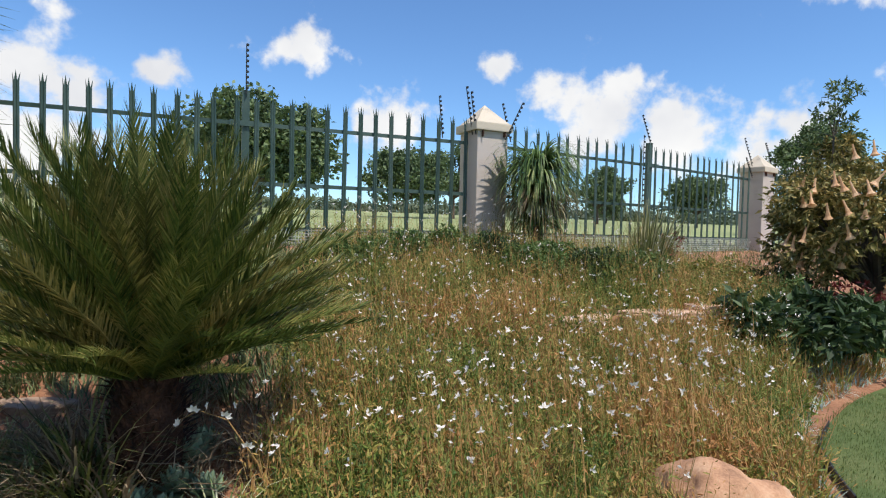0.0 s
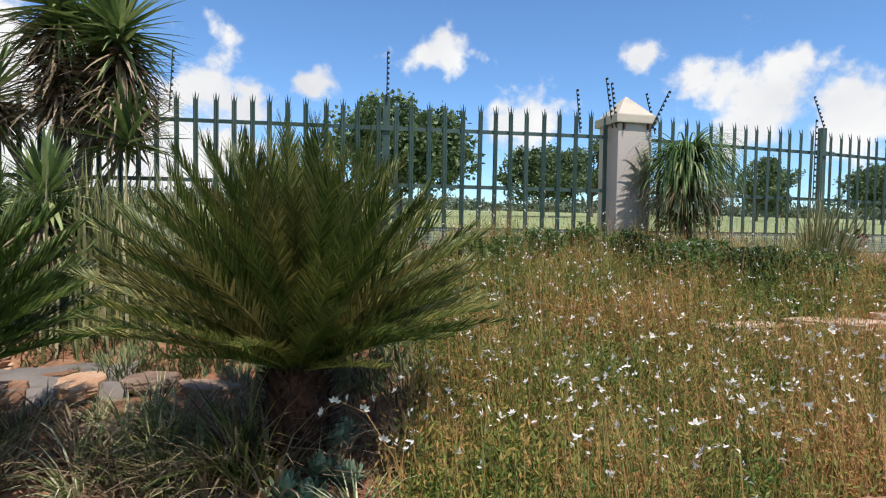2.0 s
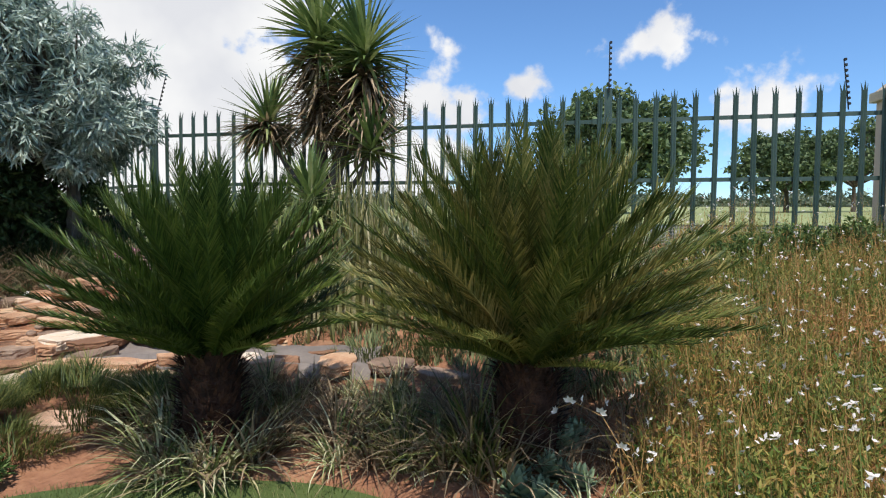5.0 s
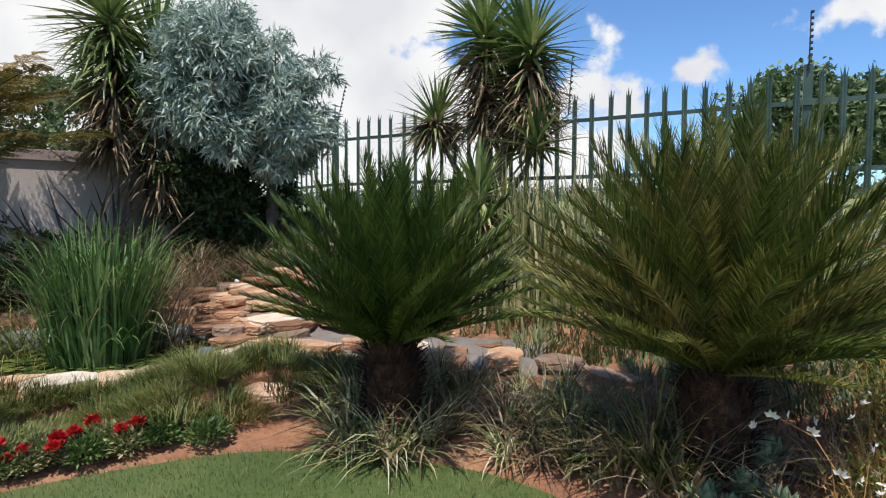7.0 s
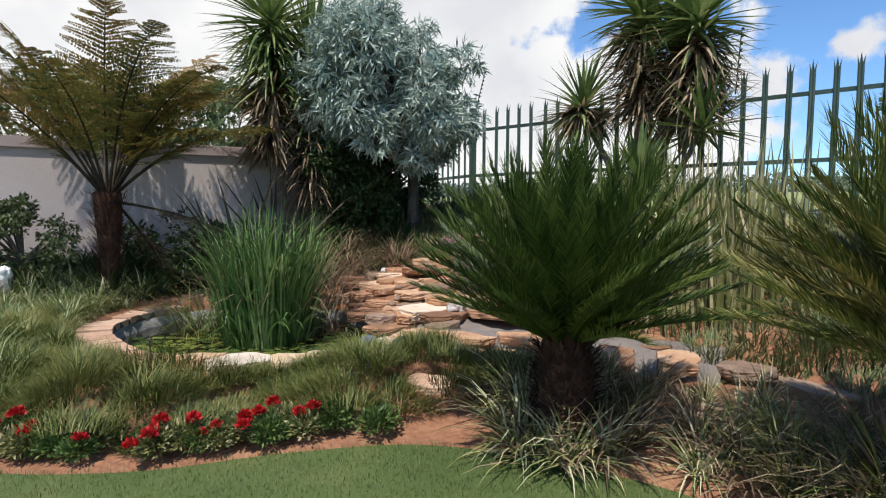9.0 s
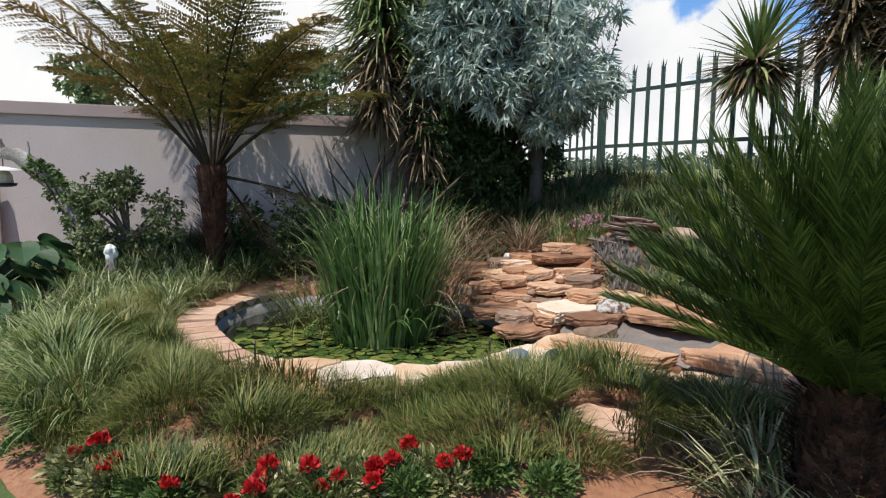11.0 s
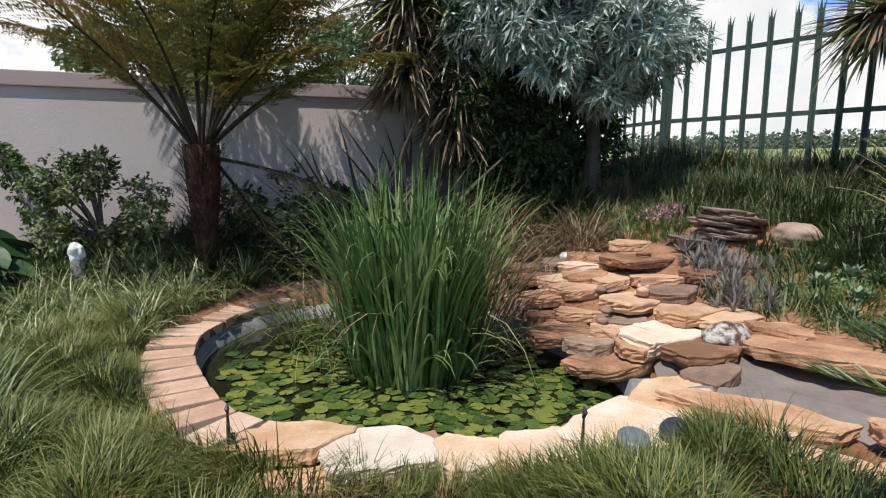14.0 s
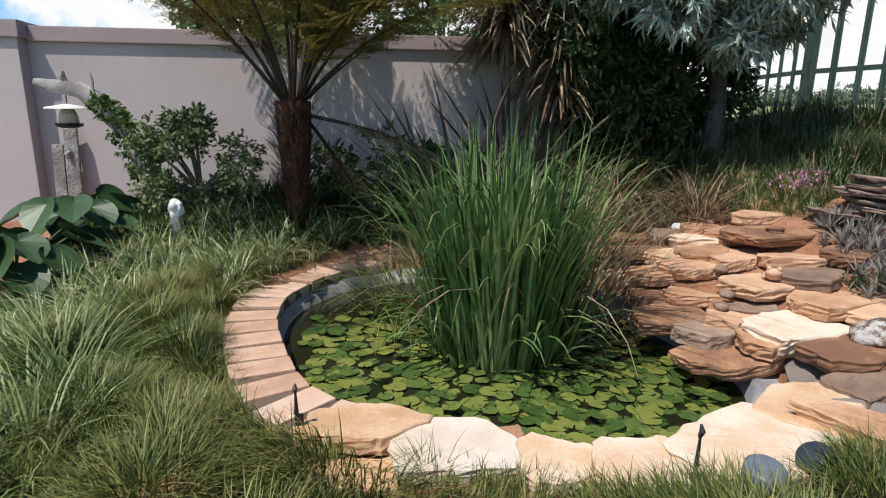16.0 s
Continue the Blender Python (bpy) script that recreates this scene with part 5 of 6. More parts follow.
def lilies():
    root = thing("water_lily", pose(0, 0, WATER), "water lily with many floating round pads", "water lily")
    kinds = []
    for k in range(3):
        n, v = 18, [(0, 0, 0)]
        for j in range(n):
            w = 0.16 + (2 * math.pi - 0.32) * j / (n - 1)
            q = 1 + 0.03 * math.sin(5 * w + k)
            v.append((math.cos(w) * q, math.sin(w) * q, 0.05 * (0.4 + k * 0.5) * math.sin(3 * w + k)))
        kinds.append(mesh_of("pad", (v, [[0, j + 1, j + 2] for j in range(n - 1)]), lily))
    pts = spread_points(280, -7.5, -5.2, -0.4, 2.0, lambda x, y: (sdist(POND, x, y) < -0.1) & (np.hypot(x + 6.55, y - 0.86) > 0.34) & (x + 0.25 * y > -7.3), 0.075, 21)
    for k, (x, y) in enumerate(pts):
        q = float(rng.uniform(0.038, 0.064))
        up = rng.random() < 0.1
        part("pad", kinds[k % 3], None, root, m=pose(x, y, 0.006 + 0.0025 * (k % 5) + (0.03 if up else 0), float(rng.normal(0, 12 if up else 1.5)), float(rng.normal(0, 12 if up else 1.5)), float(rng.uniform(0, 360))) @ Matrix.Diagonal((q, q, q, 1)))
    more = spread_points(420, -7.35, -5.2, -0.3, 2.0, lambda x, y: (sdist(POND, x, y) < -0.08) & (np.hypot(x + 6.55, y - 0.86) > 0.28) & (x + 0.25 * y > -7.1), 0.05, 22)
    sets = []
    for k, (x, y) in enumerate(more):
        q, w0 = float(rng.uniform(0.032, 0.06)), float(rng.uniform(0, 6.3))
        w = w0 + np.linspace(0.15, 2 * math.pi - 0.15, 13)
        ring = np.stack([x + q * np.cos(w), y + q * np.sin(w), 0.003 + 0.0012 * (k % 3) + 0.002 * np.sin(3 * w)], 1)
        sets.append((np.concatenate([[(x, y, 0.003 + 0.0012 * (k % 3))], ring]), [[0, j + 1, j + 2] for j in range(12)]))
    tagged(part("pad_cover", join(*sets), lily, root), kind="stuff")


lilies()

# rushes behind the stream, under the yucca
def rushes():
    n = 330
    r = np.random.default_rng(33)
    x, y = r.normal(-4.2, 0.38, n), r.normal(4.5, 0.28, n)
    y += (x + 4.0) * 0.35
    a = r.uniform(0, 6.3, n)
    v, f = blades(np.stack([x, y, height(x, y)], 1), a, r.uniform(1.36, 1.57, n), r.uniform(0.7, 1.6, n), 0.032, r.uniform(-0.1, 0.5, n), 5, 3.0)
    tagged(part("rush_bed", (v, f), strap_leaf), "upright pale green rushes behind the stream", "rushes", kind="stuff")


rushes()
carpet("border_weeds", lambda x, y: clear_of_path(x, y) & off_lawn(x, y, 1.3) & (y < 0.39 * (x + 9.7) + 4.6), (-3.2, -0.4, 3.7, 7.6), 10000, 0.3, 0.013, bank_leaf, "leafy green growth behind the cycads", "weeds", (0.6, 1.5), (0.2, 1.5), 0.4, 3, 48)
DRY = [mesh_of("dracaena", tuft(110, 0.95, 0.034, (0.7, 1.5), (0.5, 1.6), 0.1, 5, 140 + k), [yucca_leaf, strap_leaf][k]) for k in range(2)]
scatter("dracaena", DRY, [(-5.0, 4.75), (-5.4, 4.95), (-4.55, 5.1), (-5.2, 5.2), (-4.75, 4.5), (-5.65, 4.6)], "strappy green clump below the yucca", "shrub", "strappy clumps", (1.2, 1.5))

# the bank below the fence
carpet("bank_weeds", lambda x, y: off_pond(x, y, 0.45) & clear_of_path(x, y) & off_lawn(x, y, 0.6) & ((y > 2.9 + 0.5 * np.abs(x + 6.3)) | (x < -7.9) | (x > -5.0) & (y > 3.6)) & (y < 0.39 * (x + 9.7) + 5.2), (-9.6, -2.9, 2.3, 7.7), 46000, 0.22, 0.012, bank_leaf, "weedy green bank with wild grass", "weeds", (0.5, 1.5), (0.2, 1.6), 0.4, 3, 41)
carpet("bank_shrublets", lambda x, y: off_pond(x, y, 0.45) & clear_of_path(x, y) & (x < -5.2) & (y > 3.6 + 0.2 * np.abs(x + 6.5)) & (y < 0.39 * (x + 9.7) + 5.0), (-9.6, -5, 3.4, 6.6), 15000, 0.3, 0.016, dark_leaf, "dark green low growth on the bank", "weeds", (0.5, 1.5), (0.2, 1.4), 0.5, 3, 46)
carpet("dry_weeds", lambda x, y: off_pond(x, y, 0.4) & clear_of_path(x, y) & (x < -6.9) & (y > 1.4) & (y < 0.39 * (x + 9.7) + 5.2), (-9.7, -5.2, 1.3, 6.4), 4000, 0.42, 0.007, dead_leaf, "dry brown stalks on the bank", "weeds", (0.6, 1.5), (0.4, 1.9), 0.5, 4, 42)
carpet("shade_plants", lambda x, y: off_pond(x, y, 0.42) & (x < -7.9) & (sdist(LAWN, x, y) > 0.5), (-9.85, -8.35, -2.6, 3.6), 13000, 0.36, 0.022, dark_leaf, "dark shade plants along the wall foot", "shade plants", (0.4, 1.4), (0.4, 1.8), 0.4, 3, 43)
carpet("hill_grass", lambda x, y: (y < np.interp(x, [q[0] for q in FENCE], [q[1] for q in FENCE]) + 2.2) & (y > np.interp(x, [q[0] for q in FENCE], [q[1] for q in FENCE]) - 2.6), (-9.7, 8.5, 4.4, 15.5), 34000, 0.17, 0.010, bank_leaf, "rough grass along the fence foot", "grass", (0.7, 1.5), (0.2, 1.4), 0.6, 3, 44)

# gaura meadow
def meadow_area(x, y):
    fence_y = np.interp(x, [q[0] for q in FENCE], [q[1] for q in FENCE])
    return off_lawn(x, y, 0.15) & (y < fence_y - 0.4) & (x > -0.95 - 0.18 * (y - 3)) & (np.hypot(x + 1.57, y - 3) > 0.55) & (x < 2.1 + 0.6 * (y - 3.0)) & (np.hypot(x - 1.5, y - 2.85) > 0.3) & ~((np.abs(y - 5.62 - 0.2 * (x - 1.4)) < 0.2) & (x > 1.0) & (x < 3.4))


def meadow():
    r = np.random.default_rng(77)
    n = 60000
    x, y = r.uniform(-2.2, 5, n), 2.3 + 7.0 * r.random(n) ** 1.35
    ok = meadow_area(x, y)
    x, y = x[ok][:21000], y[ok][:21000]
    n = len(x)
    g = height(x, y)
    root = thing("gaura_meadow", pose(0, 0, 0), "meadow of thin gaura stems with white flowers", "flowers", kind="stuff")
    az = r.normal(2.3, 1.6, n)
    lump = np.array([noise.noise((a * 1.6, b * 1.6, 4)) for a, b in zip(x, y)])
    L = r.uniform(0.25, 0.62, n) * (1 + 0.55 * lump) * np.clip(0.8 + 0.12 * (y - 3), 0.7, 1.15)
    rise, bend = r.uniform(0.75, 1.55, n), r.uniform(-0.3, 0.9, n)
    tagged(part("stem", blades(np.stack([x, y, g - 0.02], 1), az, rise, L, 0.0045, bend, 3, 3.0), gaura_stem, root), kind="stuff")
    m = 6
    k = np.repeat(np.arange(n), m)
    t = np.tile((np.arange(m) + 0.3) / m, n) + r.normal(0, 0.05, n * m)
    e = rise[k] - bend[k] * t / 2
    p = np.stack([x[k] + np.cos(az[k]) * np.cos(e) * L[k] * t, y[k] + np.sin(az[k]) * np.cos(e) * L[k] * t, g[k] + np.sin(e) * L[k] * t], 1)
    size = 0.078 * (1.15 - t) * r.uniform(0.5, 1.3, len(t)) + 0.008
    tagged(part("leaf", leaves(p, unit(len(p)) + (0, 0, 0.8), unit(len(p)) + (0, 0, 0.7), size, size * 0.24), gaura_leaf, root), kind="stuff")
    tall = 1500
    pick = r.choice(n, tall, replace=False)
    L2 = r.uniform(0.45, 0.8, tall) * (1 + 0.3 * step(5.0, 8.0, y[pick]))
    e2 = r.uniform(1.1, 1.5, tall)
    v, f = blades(np.stack([x[pick], y[pick], g[pick]], 1), az[pick], e2, L2, 0.004, 0.15, 3, 4.0)
    tagged(part("flower_stem", (v, f), gaura_stem, root), kind="stuff")
    e3 = e2 - 0.07
    tips = np.stack([x[pick] + np.cos(az[pick]) * np.cos(e3) * L2, y[pick] + np.sin(az[pick]) * np.cos(e3) * L2, g[pick] + np.sin(e3) * L2], 1)
    # four petals, open to the side
    bloom = []
    for j in range(4):
        w = (0.1, 1.05, 1.75, 2.9)[j]
        bloom.append(leaves(np.array([(0, 0, 0)]), np.array([(0, -1, 0.2)]), np.array([(math.cos(w), (-0.5, 0.2, -0.3, -0.1)[j], math.sin(w))]), (0.024, 0.028, 0.022, 0.026)[j], 0.013))
    bloom.append(blades(np.zeros((5, 3)), rng.uniform(-2.2, -0.9, 5), rng.uniform(-0.9, 0.3, 5), 0.022, 0.0015, 0.2, 2))
    me = mesh_of("flower", join(*bloom), petal)
    order = np.argsort(np.hypot(tips[:, 0] - 0.2, tips[:, 1] - 0.0) + r.uniform(0, 4.5, tall))
    for q in order[:200]:
        s = float(r.uniform(0.65, 1.2))
        part("flower", me, None, root, m=pose(*[float(c) for c in tips[q]], float(r.normal(0, 35)), float(r.normal(0, 40)), float(r.normal(0, 90))) @ Matrix.Diagonal((s, s, s, 1)))
    rest = tips[order[200:900]]
    k = np.repeat(np.arange(len(rest)), 3)
    tagged(part("small_flower", leaves(rest[k] + unit(len(k)) * 0.012, unit(len(k)), unit(len(k)), 0.026, 0.013), petal, root), kind="stuff")


meadow()
scatter("gaura_plant", [mesh_of("gaura_plant", leaves(unit(520) * (0.2, 0.2, 0.24) * rng.uniform(0.3, 1, (520, 1)) + (0, 0, 0.14), unit(520) + (0, 0, 1), unit(520) + (0, 0, 0.6), 0.05, 0.014), gaura_leaf)], [(-0.72, 2.75), (-0.5, 2.5), (-0.2, 2.6), (-0.85, 3.05), (-0.3, 2.95)], "leafy young gaura plant beside the cycad", "flower", "young gaura plants", (0.8, 1.15))


# ---- bed along the fence ----
def weeping_plant(x, y, top):
    g = at(x, y)
    root = thing("ponytail_palm", pose(x, y, g), "ponytail palm with hanging strap leaves", "palm")
    part("stem", tube([(0, 0, -0.1), (0.02, 0, 0.4), (0, 0.02, top - g - 0.15)], [0.12, 0.09, 0.06], 9, 0.1), bark, root)
    r = np.random.default_rng(5)
    for k, (dz, n, L) in enumerate(((0.0, 420, 1.0), (-0.25, 420, 0.95), (-0.55, 360, 0.8), (-0.85, 240, 0.6))):
        az = r.uniform(0, 6.3, n)
        roots = np.stack([np.cos(az) * 0.06, np.sin(az) * 0.06, np.full(n, top - g - 0.25 + dz)], 1)
        tagged(part("strap_foliage", blades(roots, az, r.uniform(0.35, 1.3, n), L * r.uniform(0.7, 1.15, n), 0.026, r.uniform(2.2, 3.1, n), 10, 2.8), [mid_leaf, yucca_leaf, strap_leaf, mid_leaf][k], root), kind="stuff")
    az = r.uniform(0, 6.3, 160)
    tagged(part("dead_foliage", blades(np.stack([np.cos(az) * 0.08, np.sin(az) * 0.08, np.full(160, top - g - 0.6)], 1), az, r.uniform(-0.6, 0.6, 160), r.uniform(0.6, 1.0, 160), 0.02, r.uniform(1.0, 1.8, 160), 6, 2.5), dead_leaf, root, "dry hanging leaves"), kind="stuff")


weeping_plant(1.45, 8.8, 2.68)
SPEAR = [mesh_of("spear_grass", tuft(150, 1.15, 0.022, (1.25, 1.55), (0.0, 0.5), 0.2, 4, 210), strap_leaf)]
scatter("spear_grass", SPEAR, [(2.85, 7.95), (3.1, 8.3)], "tall upright spear-like grass", "ornamental grass", "spear grasses", (0.9, 1.1))
for x, y, r_, mt, lb in ((-1.2, 6.7, 0.42, mid_leaf, "bright green mounded shrub near the fence"), (0.75, 7.45, 0.4, dark_leaf, "dark green mounded shrub near the fence"), (1.35, 7.2, 0.36, mid_leaf, "bright green mounded shrub near the fence"), (2.5, 7.25, 0.4, mid_leaf, "bright green mounded shrub near the fence"), (1.9, 7.0, 0.42, dark_leaf, "dark green mounded shrub near the fence"), (0.2, 7.8, 0.4, mid_leaf, "bright green mounded shrub near the fence"), (-0.6, 7.3, 0.4, mid_leaf, "bright green mounded shrub near the fence"), (1.0, 6.9, 0.3, mid_leaf, "small green mounded shrub")):
    woody("mounded_shrub", x, y, at(x, y), 0.12, crown_clumps(0, 0, 0.27, r_, r_, 0.2, 14, 0.16, int(x * 10 + 30), -0.3), mt, lb, "shrub", 0.06, 0.022, 330, 0.0, 0.03)
for x, y, mt in ((5.2, 7.15, dark_leaf), (5.9, 7.05, mid_leaf), (6.6, 7.4, mid_leaf), (4.4, 7.4, mid_leaf), (4.9, 8.2, dark_leaf), (3.9, 7.9, gaura_leaf)):
    woody("mounded_shrub", x, y, at(x, y), 0.12, crown_clumps(0, 0, 0.26, 0.45, 0.4, 0.24, 12, 0.2, int(x * 10 + 50), -0.2), mt, "low green shrub below the trumpet bush", "shrub", 0.07, 0.026, 260, 0.0, 0.03)
woody("artichoke_bush", 3.75, 5.75, at(3.75, 5.75), 0.12, crown_clumps(0, 0, 0.34, 0.75, 0.5, 0.3, 18, 0.24, 8, -0.1), dark_leaf, "low dark green jagged-leaved bush", "bush", 0.16, 0.06, 150, 0.2, 0.03)
woody("artichoke_bush", 4.6, 6.2, at(4.6, 6.2), 0.12, crown_clumps(0, 0, 0.3, 0.55, 0.45, 0.25, 12, 0.24, 9, -0.1), mid_leaf, "low green bush at the lawn edge", "bush", 0.12, 0.05, 150, 0.2, 0.03)
carpet("edging_plants", lambda x, y: off_lawn(x, y, 0.1) & (sdist(LAWN, x, y) < 1.6) & (x > 1.9), (1.7, 7, 3.0, 8.4), 26000, 0.16, 0.013, silver_leaf, "low grey-green edging plants by the lawn", "ground cover", (0.3, 1.4), (0.2, 1.5), 0.3, 3, 51)
carpet("edging_weeds", lambda x, y: off_lawn(x, y, 0.12) & (sdist(LAWN, x, y) < 3.2) & (x > 1.9), (1.7, 7.5, 3.0, 9.4), 27000, 0.28, 0.012, gaura_leaf, "mixed green and straw border plants", "ground cover", (0.6, 1.5), (0.2, 1.3), 0.35, 3, 52)
G = at(6.15, 7.9)
bush = woody("trumpet_bush", 6.15, 7.9, G, 0.5, crown_clumps(0, 0, 1.8 - G, 1.3, 1.1, 1.1, 60, 0.4, 14, -0.85), olive_leaf, "trumpet bush hung with peach-coloured flowers", "bush", 0.115, 0.042, 450, 0.5, 0.09)
horn = tube([(0, 0, 0), (0, 0, -0.1), (0, 0, -0.17), (0, 0, -0.21)], [0.010, 0.016, 0.03, 0.06], 8, 0.08, False)
horn_mesh = mesh_of("trumpet_flower", horn, peach)
for k in range(90):
    u = unit(1)[0]
    u[1] = -abs(u[1])
    c = Vector((u[0] * 1.32, u[1] * 1.3, 1.85 - G + u[2] * 1.05))
    part("trumpet_flower", horn_mesh, None, bush, m=pose(*c, float(rng.normal(0, 14)), float(rng.normal(0, 14)), float(rng.uniform(0, 360))))
woody("young_tree", 5.55, 8.1, at(5.55, 8.1), 2.6, [(-0.12, 0, 2.95, 0.2), (0.15, 0, 2.8, 0.16), (0.0, 0, 3.2, 0.22), (-0.3, 0, 2.65, 0.16), (0.22, 0.05, 3.25, 0.18)], tree_leaf, "thin young sapling behind the trumpet bush", "tree", 0.09, 0.03, 170, 0.1, 0.02)
woody("red_shrub", 4.9, 7.0, at(4.9, 7.0), 0.2, crown_clumps(0, 0, 0.35, 0.5, 0.4, 0.3, 12, 0.22, 15), red_leaf, "dark red-leaved shrub in shade", "shrub", 0.08, 0.03, 220, 0.1, 0.03)
woody("red_shrub", 3.3, 8.9, at(3.3, 8.9), 0.2, crown_clumps(0, 0, 0.45, 0.3, 0.3, 0.3, 8, 0.16, 16), red_leaf, "small red-tipped shrub near the fence", "shrub", 0.07, 0.025, 160, 0.1, 0.02)

# ---- wall corner: shrubs, driftwood, feeder ----
woody("climbing_shrub", -8.7, -1.55, at(-8.7, -1.55), 0.3, crown_clumps(0, 0, 0.55, 0.32, 0.5, 0.42, 22, 0.2, 18), bank_leaf, "green climbing shrub by the wall", "shrub", 0.06, 0.03, 260, 0.2, 0.04)
woody("ivy", -8.85, -2.05, at(-8.85, -2.05), 0.3, [(0, 0, 0.4, 0.22), (0, -0.05, 0.65, 0.2), (-0.05, -0.15, 0.85, 0.17), (-0.1, -0.3, 1.0, 0.13), (0.02, 0.1, 0.25, 0.22), (-0.1, -0.42, 1.1, 0.1)], mid_leaf, "ivy grown over a driftwood branch", "ivy", 0.05, 0.032, 300, 0.3, 0.04)
branch = part("driftwood_branch", tube([(-8.85, -1.88, 0.3), (-8.9, -2.03, 0.95), (-9.0, -2.28, 1.35), (-9.05, -2.50, 1.6), (-9.08, -2.68, 1.74), (-9.05, -2.93, 1.76), (-9.05, -3.06, 1.8)], [0.1, 0.095, 0.08, 0.095, 0.08, 0.06, 0.03], 10, 0.3), drift)
tagged(smooth(branch), "pale weathered driftwood branch leaning by the wall", "driftwood")
part("stub", tube([(-9.06, -2.78, 1.74), (-9.05, -2.81, 1.85), (-9.05, -2.80, 1.9)], [0.04, 0.03, 0.015], 7, 0.2), drift, branch)
part("stub", tube([(-9.04, -2.56, 1.66), (-9.03, -2.54, 1.8), (-9.03, -2.55, 1.88)], [0.02, 0.012, 0.008], 6, 0.2), drift, branch)


def bird_feeder(x, y, z):
    root = thing("bird_feeder", pose(x, y, z), "small hanging bird feeder with a flat roof", "bird feeder")
    part("hanger", tube([(0, 0, 0.2), (0, 0, 0.3)], [0.006, 0.006], 6), rust, root)
    part("roof", tube([(0, 0, 0.175), (0, 0, 0.19), (0, 0, 0.22)], [0.19, 0.18, 0.02], 20), white_paint, root, "pale flat round roof")
    part("body", tube([(0, 0, 0.02), (0, 0, 0.06), (0, 0, 0.13), (0, 0, 0.175)], [0.07, 0.085, 0.075, 0.05], 14), cap_mat, root)
    part("tray", tube([(0, 0, 0.0), (0, 0, 0.015), (0, 0, 0.045)], [0.06, 0.11, 0.12], 18), black, root)


bird_feeder(-9.03, -2.79, 1.38)
plank = part("wooden_post", box(0, 0, 0.38, 0.05, 0.13, 0.8, 0.012), drift, m=pose(-9.74, -3.18, 0.59, 0, -6, 8))
part("side_board", box(0.01, -0.13, 0.3, 0.04, 0.11, 0.62, 0.012), drift, plank)
part("cross_knot", tube([(0.03, -0.02, 0.5), (0.05, 0.0, 0.5)], [0.05, 0.035], 9, 0.3), drift, plank)
tagged(plank, "weathered grey wooden post against the wall", "wooden post")


def big_leaf_plant(x, y, seed):
    r = np.random.default_rng(seed)
    g = at(x, y)
    root = thing("elephant_ear", pose(x, y, g), "plant with large dark heart-shaped leaves", "plant", "large-leaved plants")
    n = 16
    v = [(0, 0, 0)]
    for j in range(n + 1):
        w = -math.pi + 2 * math.pi * j / n
        q = 0.15 * (1 + 0.35 * math.cos(w)) + (0.05 if abs(w) < 0.2 else 0)
        v.append((0.06 + q * math.cos(w), q * math.sin(w) * 0.9, 0.05 * abs(math.sin(w)) - 0.03 * math.cos(w)))
    me = mesh_of("leaf", (v, [[0, j + 1, j + 2] for j in range(n)]), dark_gloss)
    for k in range(17):
        a, rad, h = k * 2.4, r.uniform(0.05, 0.38), r.uniform(0.15, 0.5)
        c = (math.cos(a) * rad, math.sin(a) * rad, h)
        part("stalk", tube([(0, 0, 0), (c[0] * 0.5, c[1] * 0.5, h * 0.7), c], [0.012, 0.01, 0.006], 5), mid_leaf, root)
        part("leaf", me, None, root, m=pose(*c, r.normal(0, 12), r.uniform(5, 40), math.degrees(a)))


big_leaf_plant(-7.65, -2.62, 1)
big_leaf_plant(-8.35, -2.45, 2)
shell = boulder(-8.3, -1.65, 0.72, 0.055, 0.06, 0.085, white_paint, "small white garden ornament among leaves", "garden_ornament", seed=4, rough=0.35)
shell["category"] = "ornament"
part("base", tube([(0, 0, -0.45), (0, 0, -0.07)], [0.07, 0.05], 9, 0.2), drift, shell)
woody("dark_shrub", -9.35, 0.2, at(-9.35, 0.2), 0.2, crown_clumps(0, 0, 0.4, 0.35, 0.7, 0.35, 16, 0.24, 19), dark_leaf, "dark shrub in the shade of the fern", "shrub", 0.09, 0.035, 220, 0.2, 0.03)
def flax(x, y, seed):
    r = np.random.default_rng(seed)
    root = thing("flax", pose(x, y, at(x, y)), "dark bronze flax with stiff sword leaves", "flax", "bronze flax plants")
    kinds = [mesh_of("sword_leaf", blades(np.zeros((1, 3)), 0.0, 1.2 - 0.25 * k, 1.0 - 0.08 * k, 0.036, 0.25 + 0.3 * k, 6, 2.6, fold=0.12), dark_bronze) for k in range(3)]
    for k in range(34):
        part("sword_leaf", kinds[k % 3], None, root, m=pose(r.normal(0, 0.05), r.normal(0, 0.05), 0, r.normal(0, 10), r.uniform(-12, 25), k * 137.5) @ Matrix.Scale(1.75, 4))


flax(-8.45, 0.82, 1)
flax(-8.9, 1.4, 2)
HANG = [mesh_of("straw_grass", tuft(200, 0.9, 0.016, (0.6, 1.5), (1.0, 2.4), 0.14, 6, 240), dead_leaf)]
scatter("straw_grass", HANG, [(-8.3, 1.9), (-8.1, 2.25), (-8.5, 2.3), (-8.0, 1.6), (-7.9, 2.9)], "tangled straw-coloured dry grass", "dry grass", "dry grass clumps", (0.7, 1.1))

